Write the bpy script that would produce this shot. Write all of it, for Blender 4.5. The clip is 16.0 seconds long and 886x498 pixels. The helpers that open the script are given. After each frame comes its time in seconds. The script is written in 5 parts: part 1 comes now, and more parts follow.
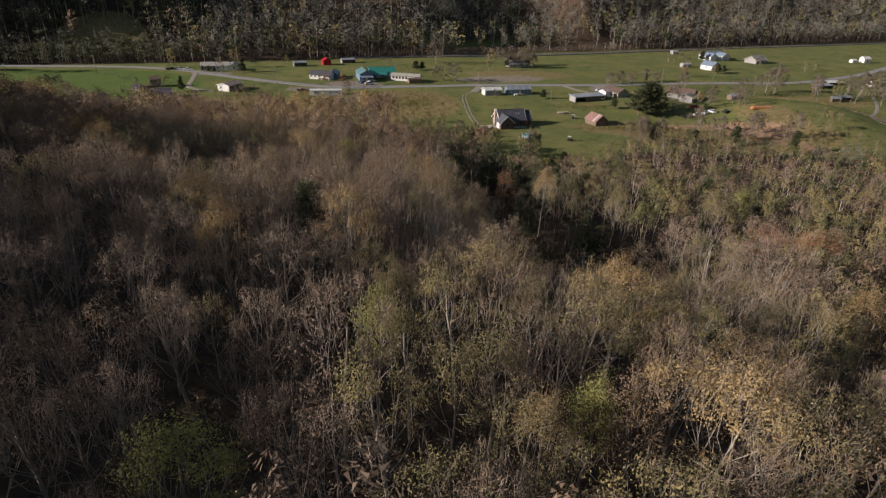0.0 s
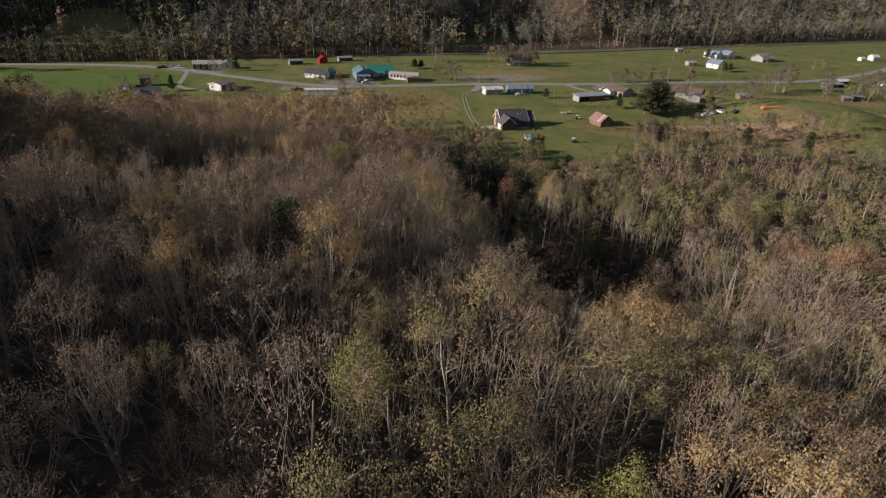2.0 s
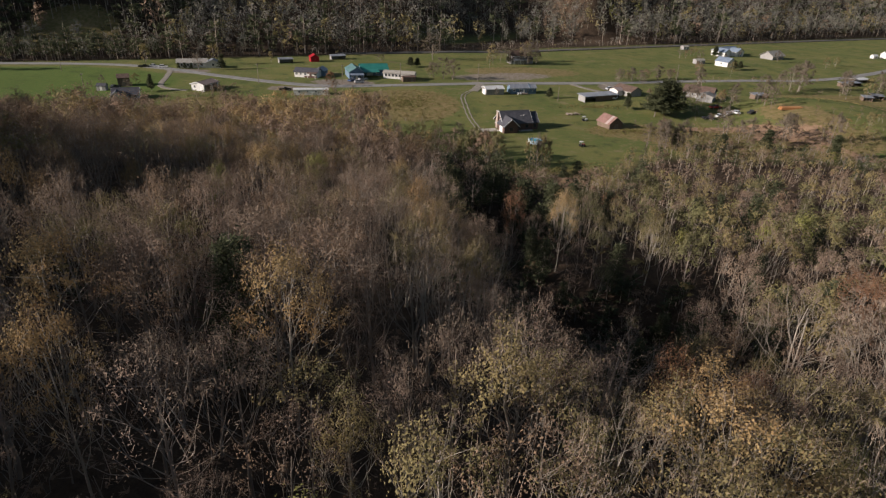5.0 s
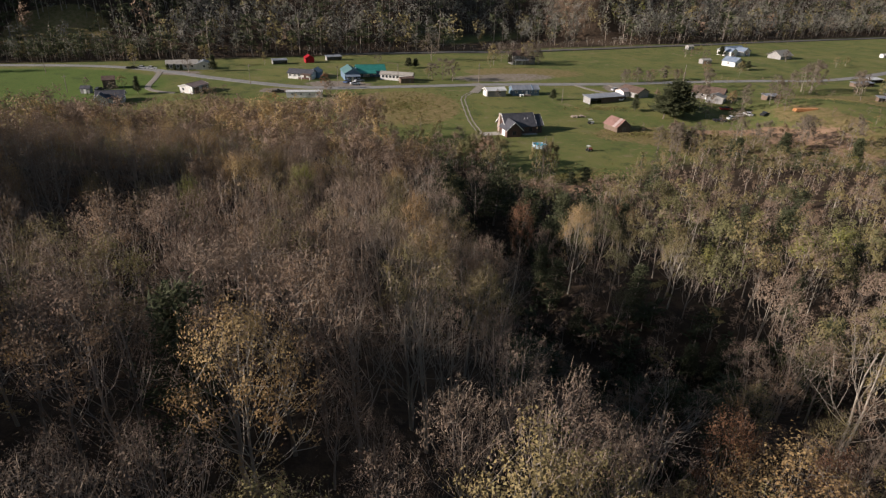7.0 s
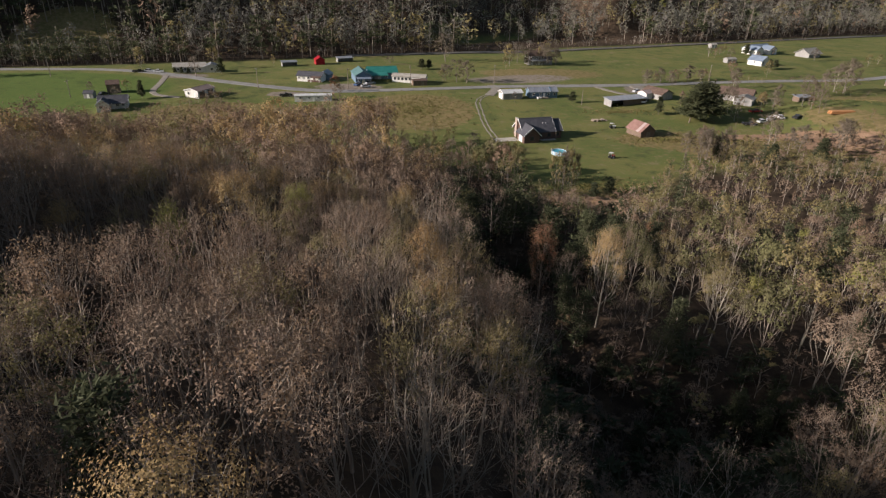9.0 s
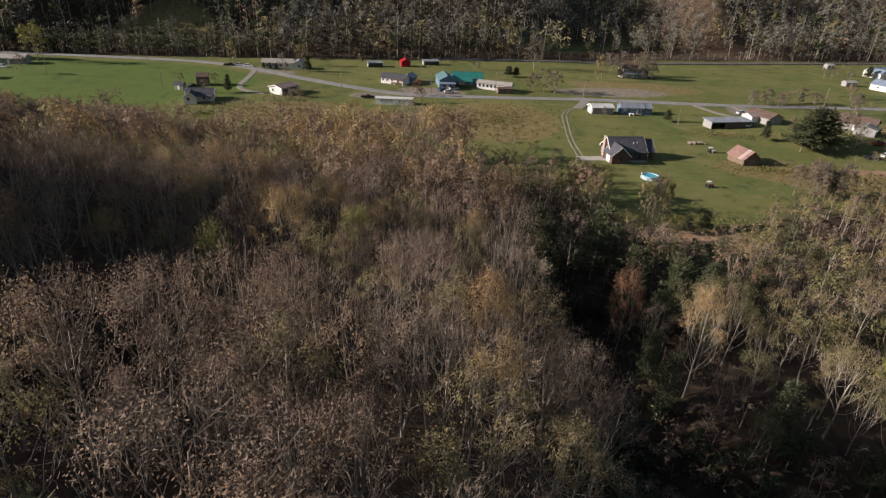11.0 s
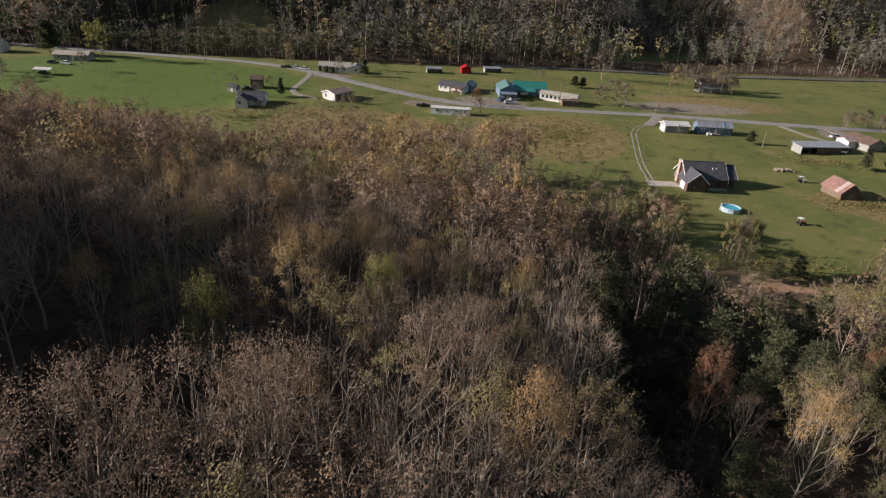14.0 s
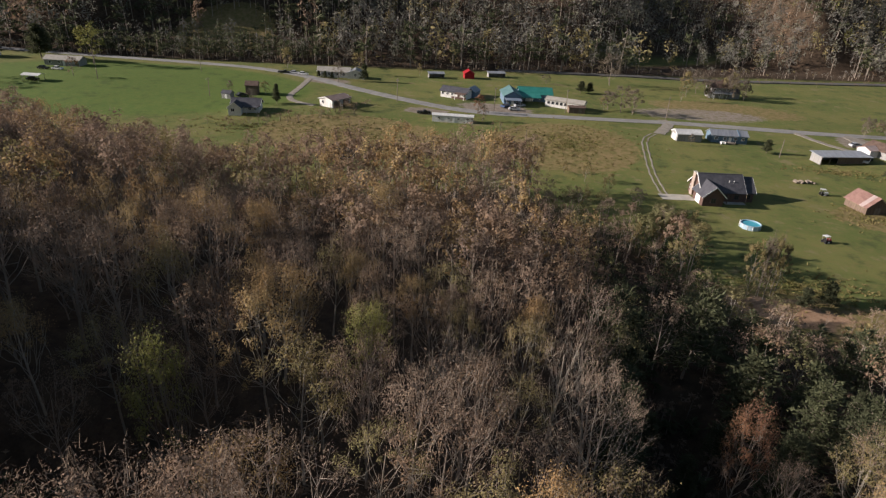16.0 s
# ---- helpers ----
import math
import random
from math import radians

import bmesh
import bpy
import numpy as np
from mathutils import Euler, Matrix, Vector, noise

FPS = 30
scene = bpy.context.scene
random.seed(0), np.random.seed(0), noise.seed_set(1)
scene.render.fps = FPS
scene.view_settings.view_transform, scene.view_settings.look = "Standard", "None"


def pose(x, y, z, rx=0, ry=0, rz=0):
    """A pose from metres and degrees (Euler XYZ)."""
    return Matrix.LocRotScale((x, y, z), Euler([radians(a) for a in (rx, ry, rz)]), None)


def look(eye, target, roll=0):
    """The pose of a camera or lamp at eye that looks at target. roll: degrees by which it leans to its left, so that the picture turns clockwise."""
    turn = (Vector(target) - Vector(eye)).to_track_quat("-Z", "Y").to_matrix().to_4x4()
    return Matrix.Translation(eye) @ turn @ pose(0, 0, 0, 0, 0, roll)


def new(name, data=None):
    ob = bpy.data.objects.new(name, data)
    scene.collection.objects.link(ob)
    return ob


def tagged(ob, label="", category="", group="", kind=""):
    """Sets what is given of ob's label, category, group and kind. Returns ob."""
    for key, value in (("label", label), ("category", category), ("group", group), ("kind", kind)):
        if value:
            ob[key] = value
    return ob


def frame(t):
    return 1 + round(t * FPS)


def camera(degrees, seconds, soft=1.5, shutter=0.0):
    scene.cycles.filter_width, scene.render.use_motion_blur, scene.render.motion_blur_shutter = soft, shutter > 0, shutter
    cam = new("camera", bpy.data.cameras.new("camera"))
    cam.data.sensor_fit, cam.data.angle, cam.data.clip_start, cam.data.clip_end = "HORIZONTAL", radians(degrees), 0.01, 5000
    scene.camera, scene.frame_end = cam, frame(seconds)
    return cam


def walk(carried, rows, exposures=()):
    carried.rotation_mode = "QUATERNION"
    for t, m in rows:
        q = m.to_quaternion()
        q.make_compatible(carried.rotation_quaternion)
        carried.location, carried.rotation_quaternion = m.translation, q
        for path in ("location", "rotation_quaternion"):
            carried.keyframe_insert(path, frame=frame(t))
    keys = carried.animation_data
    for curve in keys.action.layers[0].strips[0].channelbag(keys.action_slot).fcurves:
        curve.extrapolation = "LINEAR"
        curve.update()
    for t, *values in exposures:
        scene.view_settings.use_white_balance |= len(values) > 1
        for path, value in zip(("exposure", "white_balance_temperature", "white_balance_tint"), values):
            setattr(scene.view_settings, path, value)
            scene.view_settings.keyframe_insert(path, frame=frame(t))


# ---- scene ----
cam = camera(72.2, 16.0, 1.3)
PATH = [
    (0, (0.075, -0.156, 61.292), (0.237, 1.643, 60.434), 2.2),
    (0.5, (0.31, 2.098, 61.087), (0.472, 3.896, 60.228), 2.1),
    (1, (0.536, 4.411, 60.848), (0.698, 6.208, 59.986), 2.2),
    (1.5, (0.926, 6.804, 60.521), (1.088, 8.601, 59.658), 2.1),
    (2, (1.314, 9.333, 60.149), (1.475, 11.129, 59.285), 2.2),
    (2.5, (1.666, 11.962, 59.708), (1.828, 13.758, 58.843), 2.1),
    (3, (1.905, 14.718, 59.268), (2.068, 16.513, 58.402), 2.2),
    (3.5, (2.101, 17.544, 58.869), (2.265, 19.338, 58.001), 2.2),
    (4, (2.32, 20.396, 58.523), (2.485, 22.19, 57.653), 2.2),
    (6.3, (2.984, 33.452, 55.798), (3.155, 35.248, 54.935), 2.1),
    (6.5, (3.082, 34.549, 55.724), (3.252, 36.344, 54.859), 2.1),
    (7, (3.368, 37.287, 55.463), (3.538, 39.083, 54.598), 2.0),
    (7.5, (3.654, 40.041, 55.201), (3.823, 41.836, 54.336), 2.0),
    (8, (3.928, 42.761, 54.976), (4.097, 44.555, 54.11), 1.9),
    (8.2, (4.035, 43.853, 54.953), (4.204, 45.647, 54.086), 1.9),
    (10.3, (5.203, 55.531, 54.794), (5.155, 57.33, 53.923), 2.2),
    (10.5, (5.238, 56.586, 54.779), (5.166, 58.386, 53.91), 2.8),
    (11, (5.242, 59.122, 54.71), (5.126, 60.92, 53.841), 3.0),
    (11.5, (5.362, 61.682, 54.664), (5.196, 63.475, 53.795), 3.1),
    (12, (5.422, 64.31, 54.65), (5.22, 66.1, 53.781), 3.3),
    (12.5, (5.327, 66.876, 54.608), (5.097, 68.662, 53.738), 3.4),
    (13, (5.162, 69.383, 54.524), (4.908, 71.165, 53.654), 3.5),
    (13.5, (5.003, 71.882, 54.432), (4.73, 73.662, 53.562), 3.6),
    (14, (4.771, 74.393, 54.333), (4.478, 76.17, 53.463), 3.6),
    (14.5, (4.546, 76.898, 54.215), (4.244, 78.675, 53.347), 3.6),
    (15, (4.285, 79.391, 54.143), (3.982, 81.168, 53.277), 3.6),
    (15.5, (3.956, 81.855, 54.069), (3.65, 83.632, 53.204), 3.6),
    (16, (3.675, 84.307, 53.938), (3.369, 86.084, 53.074), 3.5),
]
walk(cam, [(t, look(eye, target, roll)) for t, eye, target, roll in PATH], [(0.0, 0.44), (4.0, 0.41), (7.0, 0.54), (10.5, 0.66), (16.0, 0.67)])

# ---- world, sun, exposure ----
SUN_ELEV, SUN_AZ = 19.5, 192.0        # degrees; the sun stands towards this bearing (from +x, anticlockwise)
world = bpy.data.worlds.new("world")
scene.world = world
world.use_nodes = True
wn = world.node_tree
wn.nodes.clear()
sky = wn.nodes.new("ShaderNodeTexSky")
sky.sky_type = "NISHITA"
sky.sun_disc = False
sky.sun_elevation = radians(SUN_ELEV)
sky.sun_rotation = radians(90 - SUN_AZ)
bg = wn.nodes.new("ShaderNodeBackground")
bg.inputs[1].default_value = 0.05
wo = wn.nodes.new("ShaderNodeOutputWorld")
wn.links.new(sky.outputs[0], bg.inputs[0])
wn.links.new(bg.outputs[0], wo.inputs[0])
sun = new("sun", bpy.data.lights.new("sun", "SUN"))
sun.data.energy, sun.data.angle, sun.data.color = 5.0, radians(0.53), (1.0, 0.89, 0.84)
sx, sy, sz = (math.cos(radians(SUN_AZ)) * math.cos(radians(SUN_ELEV)), math.sin(radians(SUN_AZ)) * math.cos(radians(SUN_ELEV)), math.sin(radians(SUN_ELEV)))
sun.matrix_world = look((sx * 400, sy * 400 + 150, sz * 400), (0, 150, 0))


# ---- materials ----
def material(name, rough=0.85, metal=0.0, spec=0.25):
    m = bpy.data.materials.new(name)
    m.use_nodes = True
    t = m.node_tree
    b = t.nodes["Principled BSDF"]
    b.inputs["Roughness"].default_value = rough
    b.inputs["Metallic"].default_value = metal
    b.inputs["Specular IOR Level"].default_value = spec
    return m, t, b


def node(t, kind, **inputs):
    n = t.nodes.new(kind)
    for k, v in inputs.items():
        n.inputs[k.replace("_", " ")].default_value = v
    return n


def mix(t, fac, a, b, blend="MIX"):
    """Mix of two colours; each argument is a socket or a value."""
    n = t.nodes.new("ShaderNodeMix")
    n.data_type, n.blend_type = "RGBA", blend
    for sock, v in ((n.inputs[0], fac), (n.inputs[6], a), (n.inputs[7], b)):
        if isinstance(v, bpy.types.NodeSocket):
            t.links.new(v, sock)
        elif isinstance(v, (tuple, list)):
            sock.default_value = (*v[:3], 1)
        else:
            sock.default_value = v
    return n.outputs[2]


def ramp(t, fac, lo, hi):
    """0 below lo, 1 above hi."""
    n = t.nodes.new("ShaderNodeMapRange")
    n.interpolation_type = "SMOOTHSTEP"
    n.inputs[1].default_value, n.inputs[2].default_value = lo, hi
    t.links.new(fac, n.inputs[0])
    return n.outputs[0]


def noise_of(t, scale, detail=4.0, rough=0.55, stretch=None):
    """A noise over world places, in metres."""
    g = t.nodes.new("ShaderNodeNewGeometry")
    n = node(t, "ShaderNodeTexNoise", Scale=scale, Detail=detail, Roughness=rough)
    if stretch:
        v = t.nodes.new("ShaderNodeVectorMath")
        v.operation = "MULTIPLY"
        v.inputs[1].default_value = stretch
        t.links.new(g.outputs["Position"], v.inputs[0])
        t.links.new(v.outputs[0], n.inputs["Vector"])
    else:
        t.links.new(g.outputs["Position"], n.inputs["Vector"])
    return n.outputs[0]


def bump(t, b, height, strength=0.5, distance=0.05):
    n = node(t, "ShaderNodeBump", Strength=strength, Distance=distance)
    t.links.new(height, n.inputs["Height"])
    t.links.new(n.outputs[0], b.inputs["Normal"])


def leafy(name, dark, light, third):
    """Foliage that changes from tree to tree, from clump to clump and from leaf to leaf."""
    m, t, b = material(name, 0.8, 0, 0.15)
    info = t.nodes.new("ShaderNodeObjectInfo")
    geo = t.nodes.new("ShaderNodeNewGeometry")
    c = mix(t, info.outputs["Random"], dark, light)
    c = mix(t, ramp(t, noise_of(t, 0.16, 3), 0.4, 0.66), c, third)
    c = mix(t, 0.3, c, mix(t, geo.outputs["Random Per Island"], (0.5, 0.5, 0.5), (1.5, 1.5, 1.48)), "MULTIPLY")
    t.links.new(c, b.inputs["Base Color"])
    thin, both = t.nodes.new("ShaderNodeBsdfTranslucent"), t.nodes.new("ShaderNodeMixShader")
    t.links.new(c, thin.inputs["Color"])
    both.inputs[0].default_value = 0.3
    t.links.new(b.outputs[0], both.inputs[1])
    t.links.new(thin.outputs[0], both.inputs[2])
    t.links.new(both.outputs[0], t.nodes["Material Output"].inputs["Surface"])
    return m


def barky(name, dark, light):
    m, t, b = material(name, 0.9, 0, 0.15)
    info = t.nodes.new("ShaderNodeObjectInfo")
    c = mix(t, noise_of(t, 2.2, 5, 0.6, (1, 1, 0.3)), dark, light)
    c = mix(t, 0.6, c, mix(t, info.outputs["Random"], (0.6, 0.58, 0.56), (1.35, 1.32, 1.28)), "MULTIPLY")
    t.links.new(c, b.inputs["Base Color"])
    return m


def plain(name, a, b_, scale=1.5, rough=0.8, metal=0.0, spec=0.3, streak=None, relief=0.0):
    """A surface that wanders between two colours at two scales."""
    m, t, b = material(name, rough, metal, spec)
    c = mix(t, ramp(t, noise_of(t, scale, 5, 0.6, streak), 0.3, 0.7), a, b_)
    c = mix(t, 0.35, c, mix(t, ramp(t, noise_of(t, scale * 9, 3), 0.25, 0.75), (0.7, 0.7, 0.7), (1.25, 1.25, 1.25)), "MULTIPLY")
    t.links.new(c, b.inputs["Base Color"])
    if relief:
        bump(t, b, noise_of(t, scale * 9, 4), relief, 0.03)
    return m


LEAF = {
    "brown": leafy("leaf_brown", (0.20, 0.142, 0.103), (0.272, 0.19, 0.136), (0.245, 0.165, 0.10)),
    "tan": leafy("leaf_tan", (0.225, 0.162, 0.115), (0.31, 0.232, 0.165), (0.235, 0.168, 0.125)),
    "olive": leafy("leaf_olive", (0.22, 0.18, 0.085), (0.30, 0.235, 0.11), (0.225, 0.195, 0.09)),
    "dull": leafy("leaf_dull", (0.14, 0.135, 0.062), (0.20, 0.188, 0.085), (0.17, 0.155, 0.078)),
    "gold": leafy("leaf_gold", (0.32, 0.23, 0.11), (0.41, 0.30, 0.145), (0.35, 0.225, 0.105)),
    "rust": leafy("leaf_rust", (0.235, 0.125, 0.07), (0.285, 0.16, 0.085), (0.22, 0.12, 0.075)),
    "lime": leafy("leaf_lime", (0.22, 0.21, 0.07), (0.28, 0.26, 0.09), (0.22, 0.22, 0.07)),
    "pine": leafy("leaf_pine", (0.066, 0.073, 0.04), (0.10, 0.108, 0.056), (0.082, 0.09, 0.047)),
    "drab": leafy("leaf_drab", (0.15, 0.122, 0.095), (0.215, 0.175, 0.135), (0.18, 0.148, 0.105)),
    # grey twigs of far trees, with distance haze put into the colour
    "grey": leafy("leaf_grey_haze", (0.165, 0.152, 0.135), (0.255, 0.236, 0.205), (0.20, 0.195, 0.14)),
}
BARK = barky("bark_grey", (0.17, 0.14, 0.115), (0.36, 0.305, 0.25))
BARK_PALE = barky("bark_pale", (0.22, 0.19, 0.155), (0.40, 0.36, 0.295))
TWIG = barky("twig", (0.195, 0.152, 0.115), (0.35, 0.275, 0.205))


def smooth(a, b, x):
    t = np.clip((np.asarray(x, float) - a) / (b - a), 0, 1)
    return t * t * (3 - 2 * t)


def segment(x, y, x0, y0, x1, y1):
    """Distance from the line between two places."""
    dx, dy = x1 - x0, y1 - y0
    k = np.clip(((x - x0) * dx + (y - y0) * dy) / (dx * dx + dy * dy), 0, 1)
    return np.hypot(x - x0 - k * dx, y - y0 - k * dy)


# ---- the lie of the land ----
def foot(x):
    """Where, in y, the valley ends and the far mountain begins."""
    x = np.clip(x, -540, 640)
    return 420 + 0.385 * x + 0.00035 * np.minimum(x, 0) ** 2


def left_gully(x, y):
    return np.minimum.reduce([segment(x, y, -100, 84, -50, 93), segment(x, y, -50, 93, -37, 104), segment(x, y, -37, 104, -23, 111)])


def right_gully(x, y):
    return np.minimum.reduce([segment(x, y, 48, 101, 34, 104), segment(x, y, 34, 104, 28, 93), segment(x, y, 28, 93, 28, 76), segment(x, y, 34, 104, 21, 114), segment(x, y, 21, 114, 20, 130), segment(x, y, 20, 130, 24, 148)])


def land(x, y):
    x, y = np.asarray(x, float), np.asarray(y, float)
    # the wooded spur under the camera, which falls to the valley
    xs = np.clip(x, -150, 140)
    p = 25 - 0.14 * (np.clip(y, -60, 400) - 30) - 0.15 * xs
    p = 3 * np.logaddexp(0, p / 3)
    p = p * (1 - smooth(150, 246, y + 24 * smooth(-40, -105, x)))
    # two gullies cut into it
    p = p - 13 * np.exp(-(left_gully(x, y) / 9.5) ** 2) - (9 + 2 * (1 - smooth(106, 122, y))) * np.exp(-(right_gully(x, y) / 8.5) ** 2)
    # an unseen high shoulder added towards the sun, its humps set to shade the wood
    p = p + np.exp(-((x + 186) / 50) ** 2) * (21 * smooth(22, 45, y) * (1 - smooth(125, 165, y)) + 11 * smooth(62, 92, y) * (1 - smooth(98, 120, y)) + 8 * np.exp(-((y - 45) / 14) ** 2) + 36 * np.exp(-((y - 26) / 12) ** 2) + 13 * np.exp(-((y - 138) / 13) ** 2)) + 38.5 * np.exp(-((x + 186) / 46) ** 2) * (1 - smooth(0, 26, y))
    z = p + 2 * smooth(255, 300, y)
    # a cut bank and a round mound in the pasture
    z = z + 6.5 * np.exp(-(((x - 186) / 34) ** 2 + ((y - 262) / 34) ** 2) ** 1.6)
    # the far mountain and its folds
    d = y - foot(x)
    d = d - 46 * np.exp(-((x - 92) / 52) ** 4)
    up = np.clip(d, 0, 900)
    z = z + 0.36 * np.clip(up - 8, 0, None) * smooth(0, 60, up)
    z = z + (7.5 * np.sin(x / 31 + 0.9 + d / 90) + 4 * np.sin(x / 13.7 + 2.0 - d / 60)) * smooth(25, 110, d)
    z = z + (62 * np.exp(-((x + 262) / 24) ** 2) + 14 * np.exp(-((x - 160) / 20) ** 2)) * smooth(12, 80, d)
    # hills all round
    r = np.hypot(x, y - 150)
    z = z + 130 * smooth(650, 1800, r) * (1 - smooth(0, 200, d)) + 0.6 * np.sin(x / 17) * np.cos(y / 23) * smooth(250, 300, y) * (1 - smooth(-30, 0, d)) * 0.5
    return z


def z_at(x, y):
    return float(land(x, y))


def meadow(x, y):
    """1 where an open meadow lies in the far woods."""
    a = np.exp(-(((x + 174) / 15) ** 2 + ((y - 406 - 0.5 * (x + 174) - 2.5 * np.sin(x / 5)) / 8) ** 2) ** 2)
    b = np.exp(-(((x - 66) / 42) ** 2 + ((y - 498 - 0.72 * (x - 66)) / 13) ** 2) ** 2)
    return np.maximum(a, b)


def wood_edge(x):
    """Where, in y, the near woods end and the grass begins."""
    return np.interp(x, [-260, -200, -160, -120, -95, -75, -50, -35, -8, 8, 20, 30, 36, 44, 60, 70, 84, 105, 125, 160, 260], [285, 262, 244, 226, 214, 208, 210, 226, 238, 226, 214, 204, 188, 178, 181, 198, 210, 218, 214, 206, 198])


def in_field(x, y):
    e = wood_edge(x)
    return smooth(-7, 5, y - e)


def axis(lo, hi, fine_lo, fine_hi, step):
    a = list(np.arange(fine_lo, fine_hi + 0.1, step))
    s, v = step, fine_hi
    while v < hi:
        s *= 1.22
        v += s
        a.append(min(v, hi))
    s, v = step, fine_lo
    while v > lo:
        s *= 1.22
        v -= s
        a.insert(0, max(v, lo))
    return np.array(a)


def mesh_of(name, v, tri, mats, idx=None, smooth_faces=False):
    """A mesh from arrays of places and triangles."""
    me = bpy.data.meshes.new(name)
    v, tri = np.asarray(v, np.float32), np.asarray(tri, np.int32)
    me.vertices.add(len(v))
    me.vertices.foreach_set("co", v.ravel())
    me.loops.add(tri.size)
    me.loops.foreach_set("vertex_index", tri.ravel())
    me.polygons.add(len(tri))
    me.polygons.foreach_set("loop_start", np.arange(0, tri.size, 3, dtype=np.int32))
    for m in mats:
        me.materials.append(m)
    if idx is not None:
        me.polygons.foreach_set("material_index", np.asarray(idx, np.int32))
    me.polygons.foreach_set("use_smooth", np.full(len(tri), smooth_faces))
    me.update(calc_edges=True)
    me.validate()
    return me


def ground_material():
    m, t, b = material("ground", 0.95, 0, 0.1)
    def zone(n):
        a = t.nodes.new("ShaderNodeAttribute")
        a.attribute_name = n
        return a.outputs["Fac"]
    n1, n2, n3, n4 = noise_of(t, 0.05, 5), noise_of(t, 0.5, 5, 0.65), noise_of(t, 5, 3), noise_of(t, 0.13, 6, 0.7)
    litter = mix(t, ramp(t, n2, 0.3, 0.7), (0.05, 0.036, 0.025), (0.10, 0.07, 0.046))
    grass = mix(t, ramp(t, n1, 0.35, 0.65), (0.115, 0.14, 0.042), (0.165, 0.165, 0.055))
    grass = mix(t, ramp(t, n2, 0.45, 0.8), grass, (0.19, 0.155, 0.065))
    grass = mix(t, ramp(t, n4, 0.52, 0.66), grass, (0.088, 0.105, 0.038))
    grass = mix(t, ramp(t, n4, 0.44, 0.33), grass, (0.20, 0.175, 0.085))
    lush = mix(t, ramp(t, n2, 0.3, 0.75), (0.09, 0.14, 0.034), (0.125, 0.155, 0.04))
    lush = mix(t, ramp(t, n4, 0.52, 0.68), lush, (0.075, 0.105, 0.03))
    rough_ = mix(t, ramp(t, n2, 0.35, 0.65), (0.15, 0.135, 0.05), (0.25, 0.185, 0.09))
    dirt = mix(t, ramp(t, n2, 0.3, 0.7), (0.27, 0.17, 0.105), (0.38, 0.25, 0.16))
    gravel = mix(t, ramp(t, n2, 0.3, 0.7), (0.19, 0.155, 0.12), (0.28, 0.24, 0.195))
    c = mix(t, zone("field"), litter, grass)
    for name, col in (("lush", lush), ("rough", rough_), ("gravel", gravel), ("dirt", dirt)):
        f = t.nodes.new("ShaderNodeMath")
        f.operation = "MULTIPLY_ADD"
        t.links.new(n2, f.inputs[0])
        f.inputs[1].default_value = 0.9
        f.inputs[2].default_value = -0.45
        g = t.nodes.new("ShaderNodeMath")
        t.links.new(f.outputs[0], g.inputs[0])
        t.links.new(zone(name), g.inputs[1])
        c = mix(t, ramp(t, g.outputs[0], 0.35, 0.65), c, col)
    c = mix(t, 0.4, c, mix(t, ramp(t, n3, 0.25, 0.75), (0.65, 0.65, 0.65), (1.3, 1.3, 1.3)), "MULTIPLY")
    t.links.new(c, b.inputs["Base Color"])
    bump(t, b, n3, 0.6, 0.15)
    return m


def blob(x, y, cx, cy, rx, ry, turn=0.0):
    c, s = math.cos(radians(turn)), math.sin(radians(turn))
    u, w = ((x - cx) * c + (y - cy) * s) / rx, (-(x - cx) * s + (y - cy) * c) / ry
    return 1 - smooth(0.75, 1.2, np.hypot(u, w))


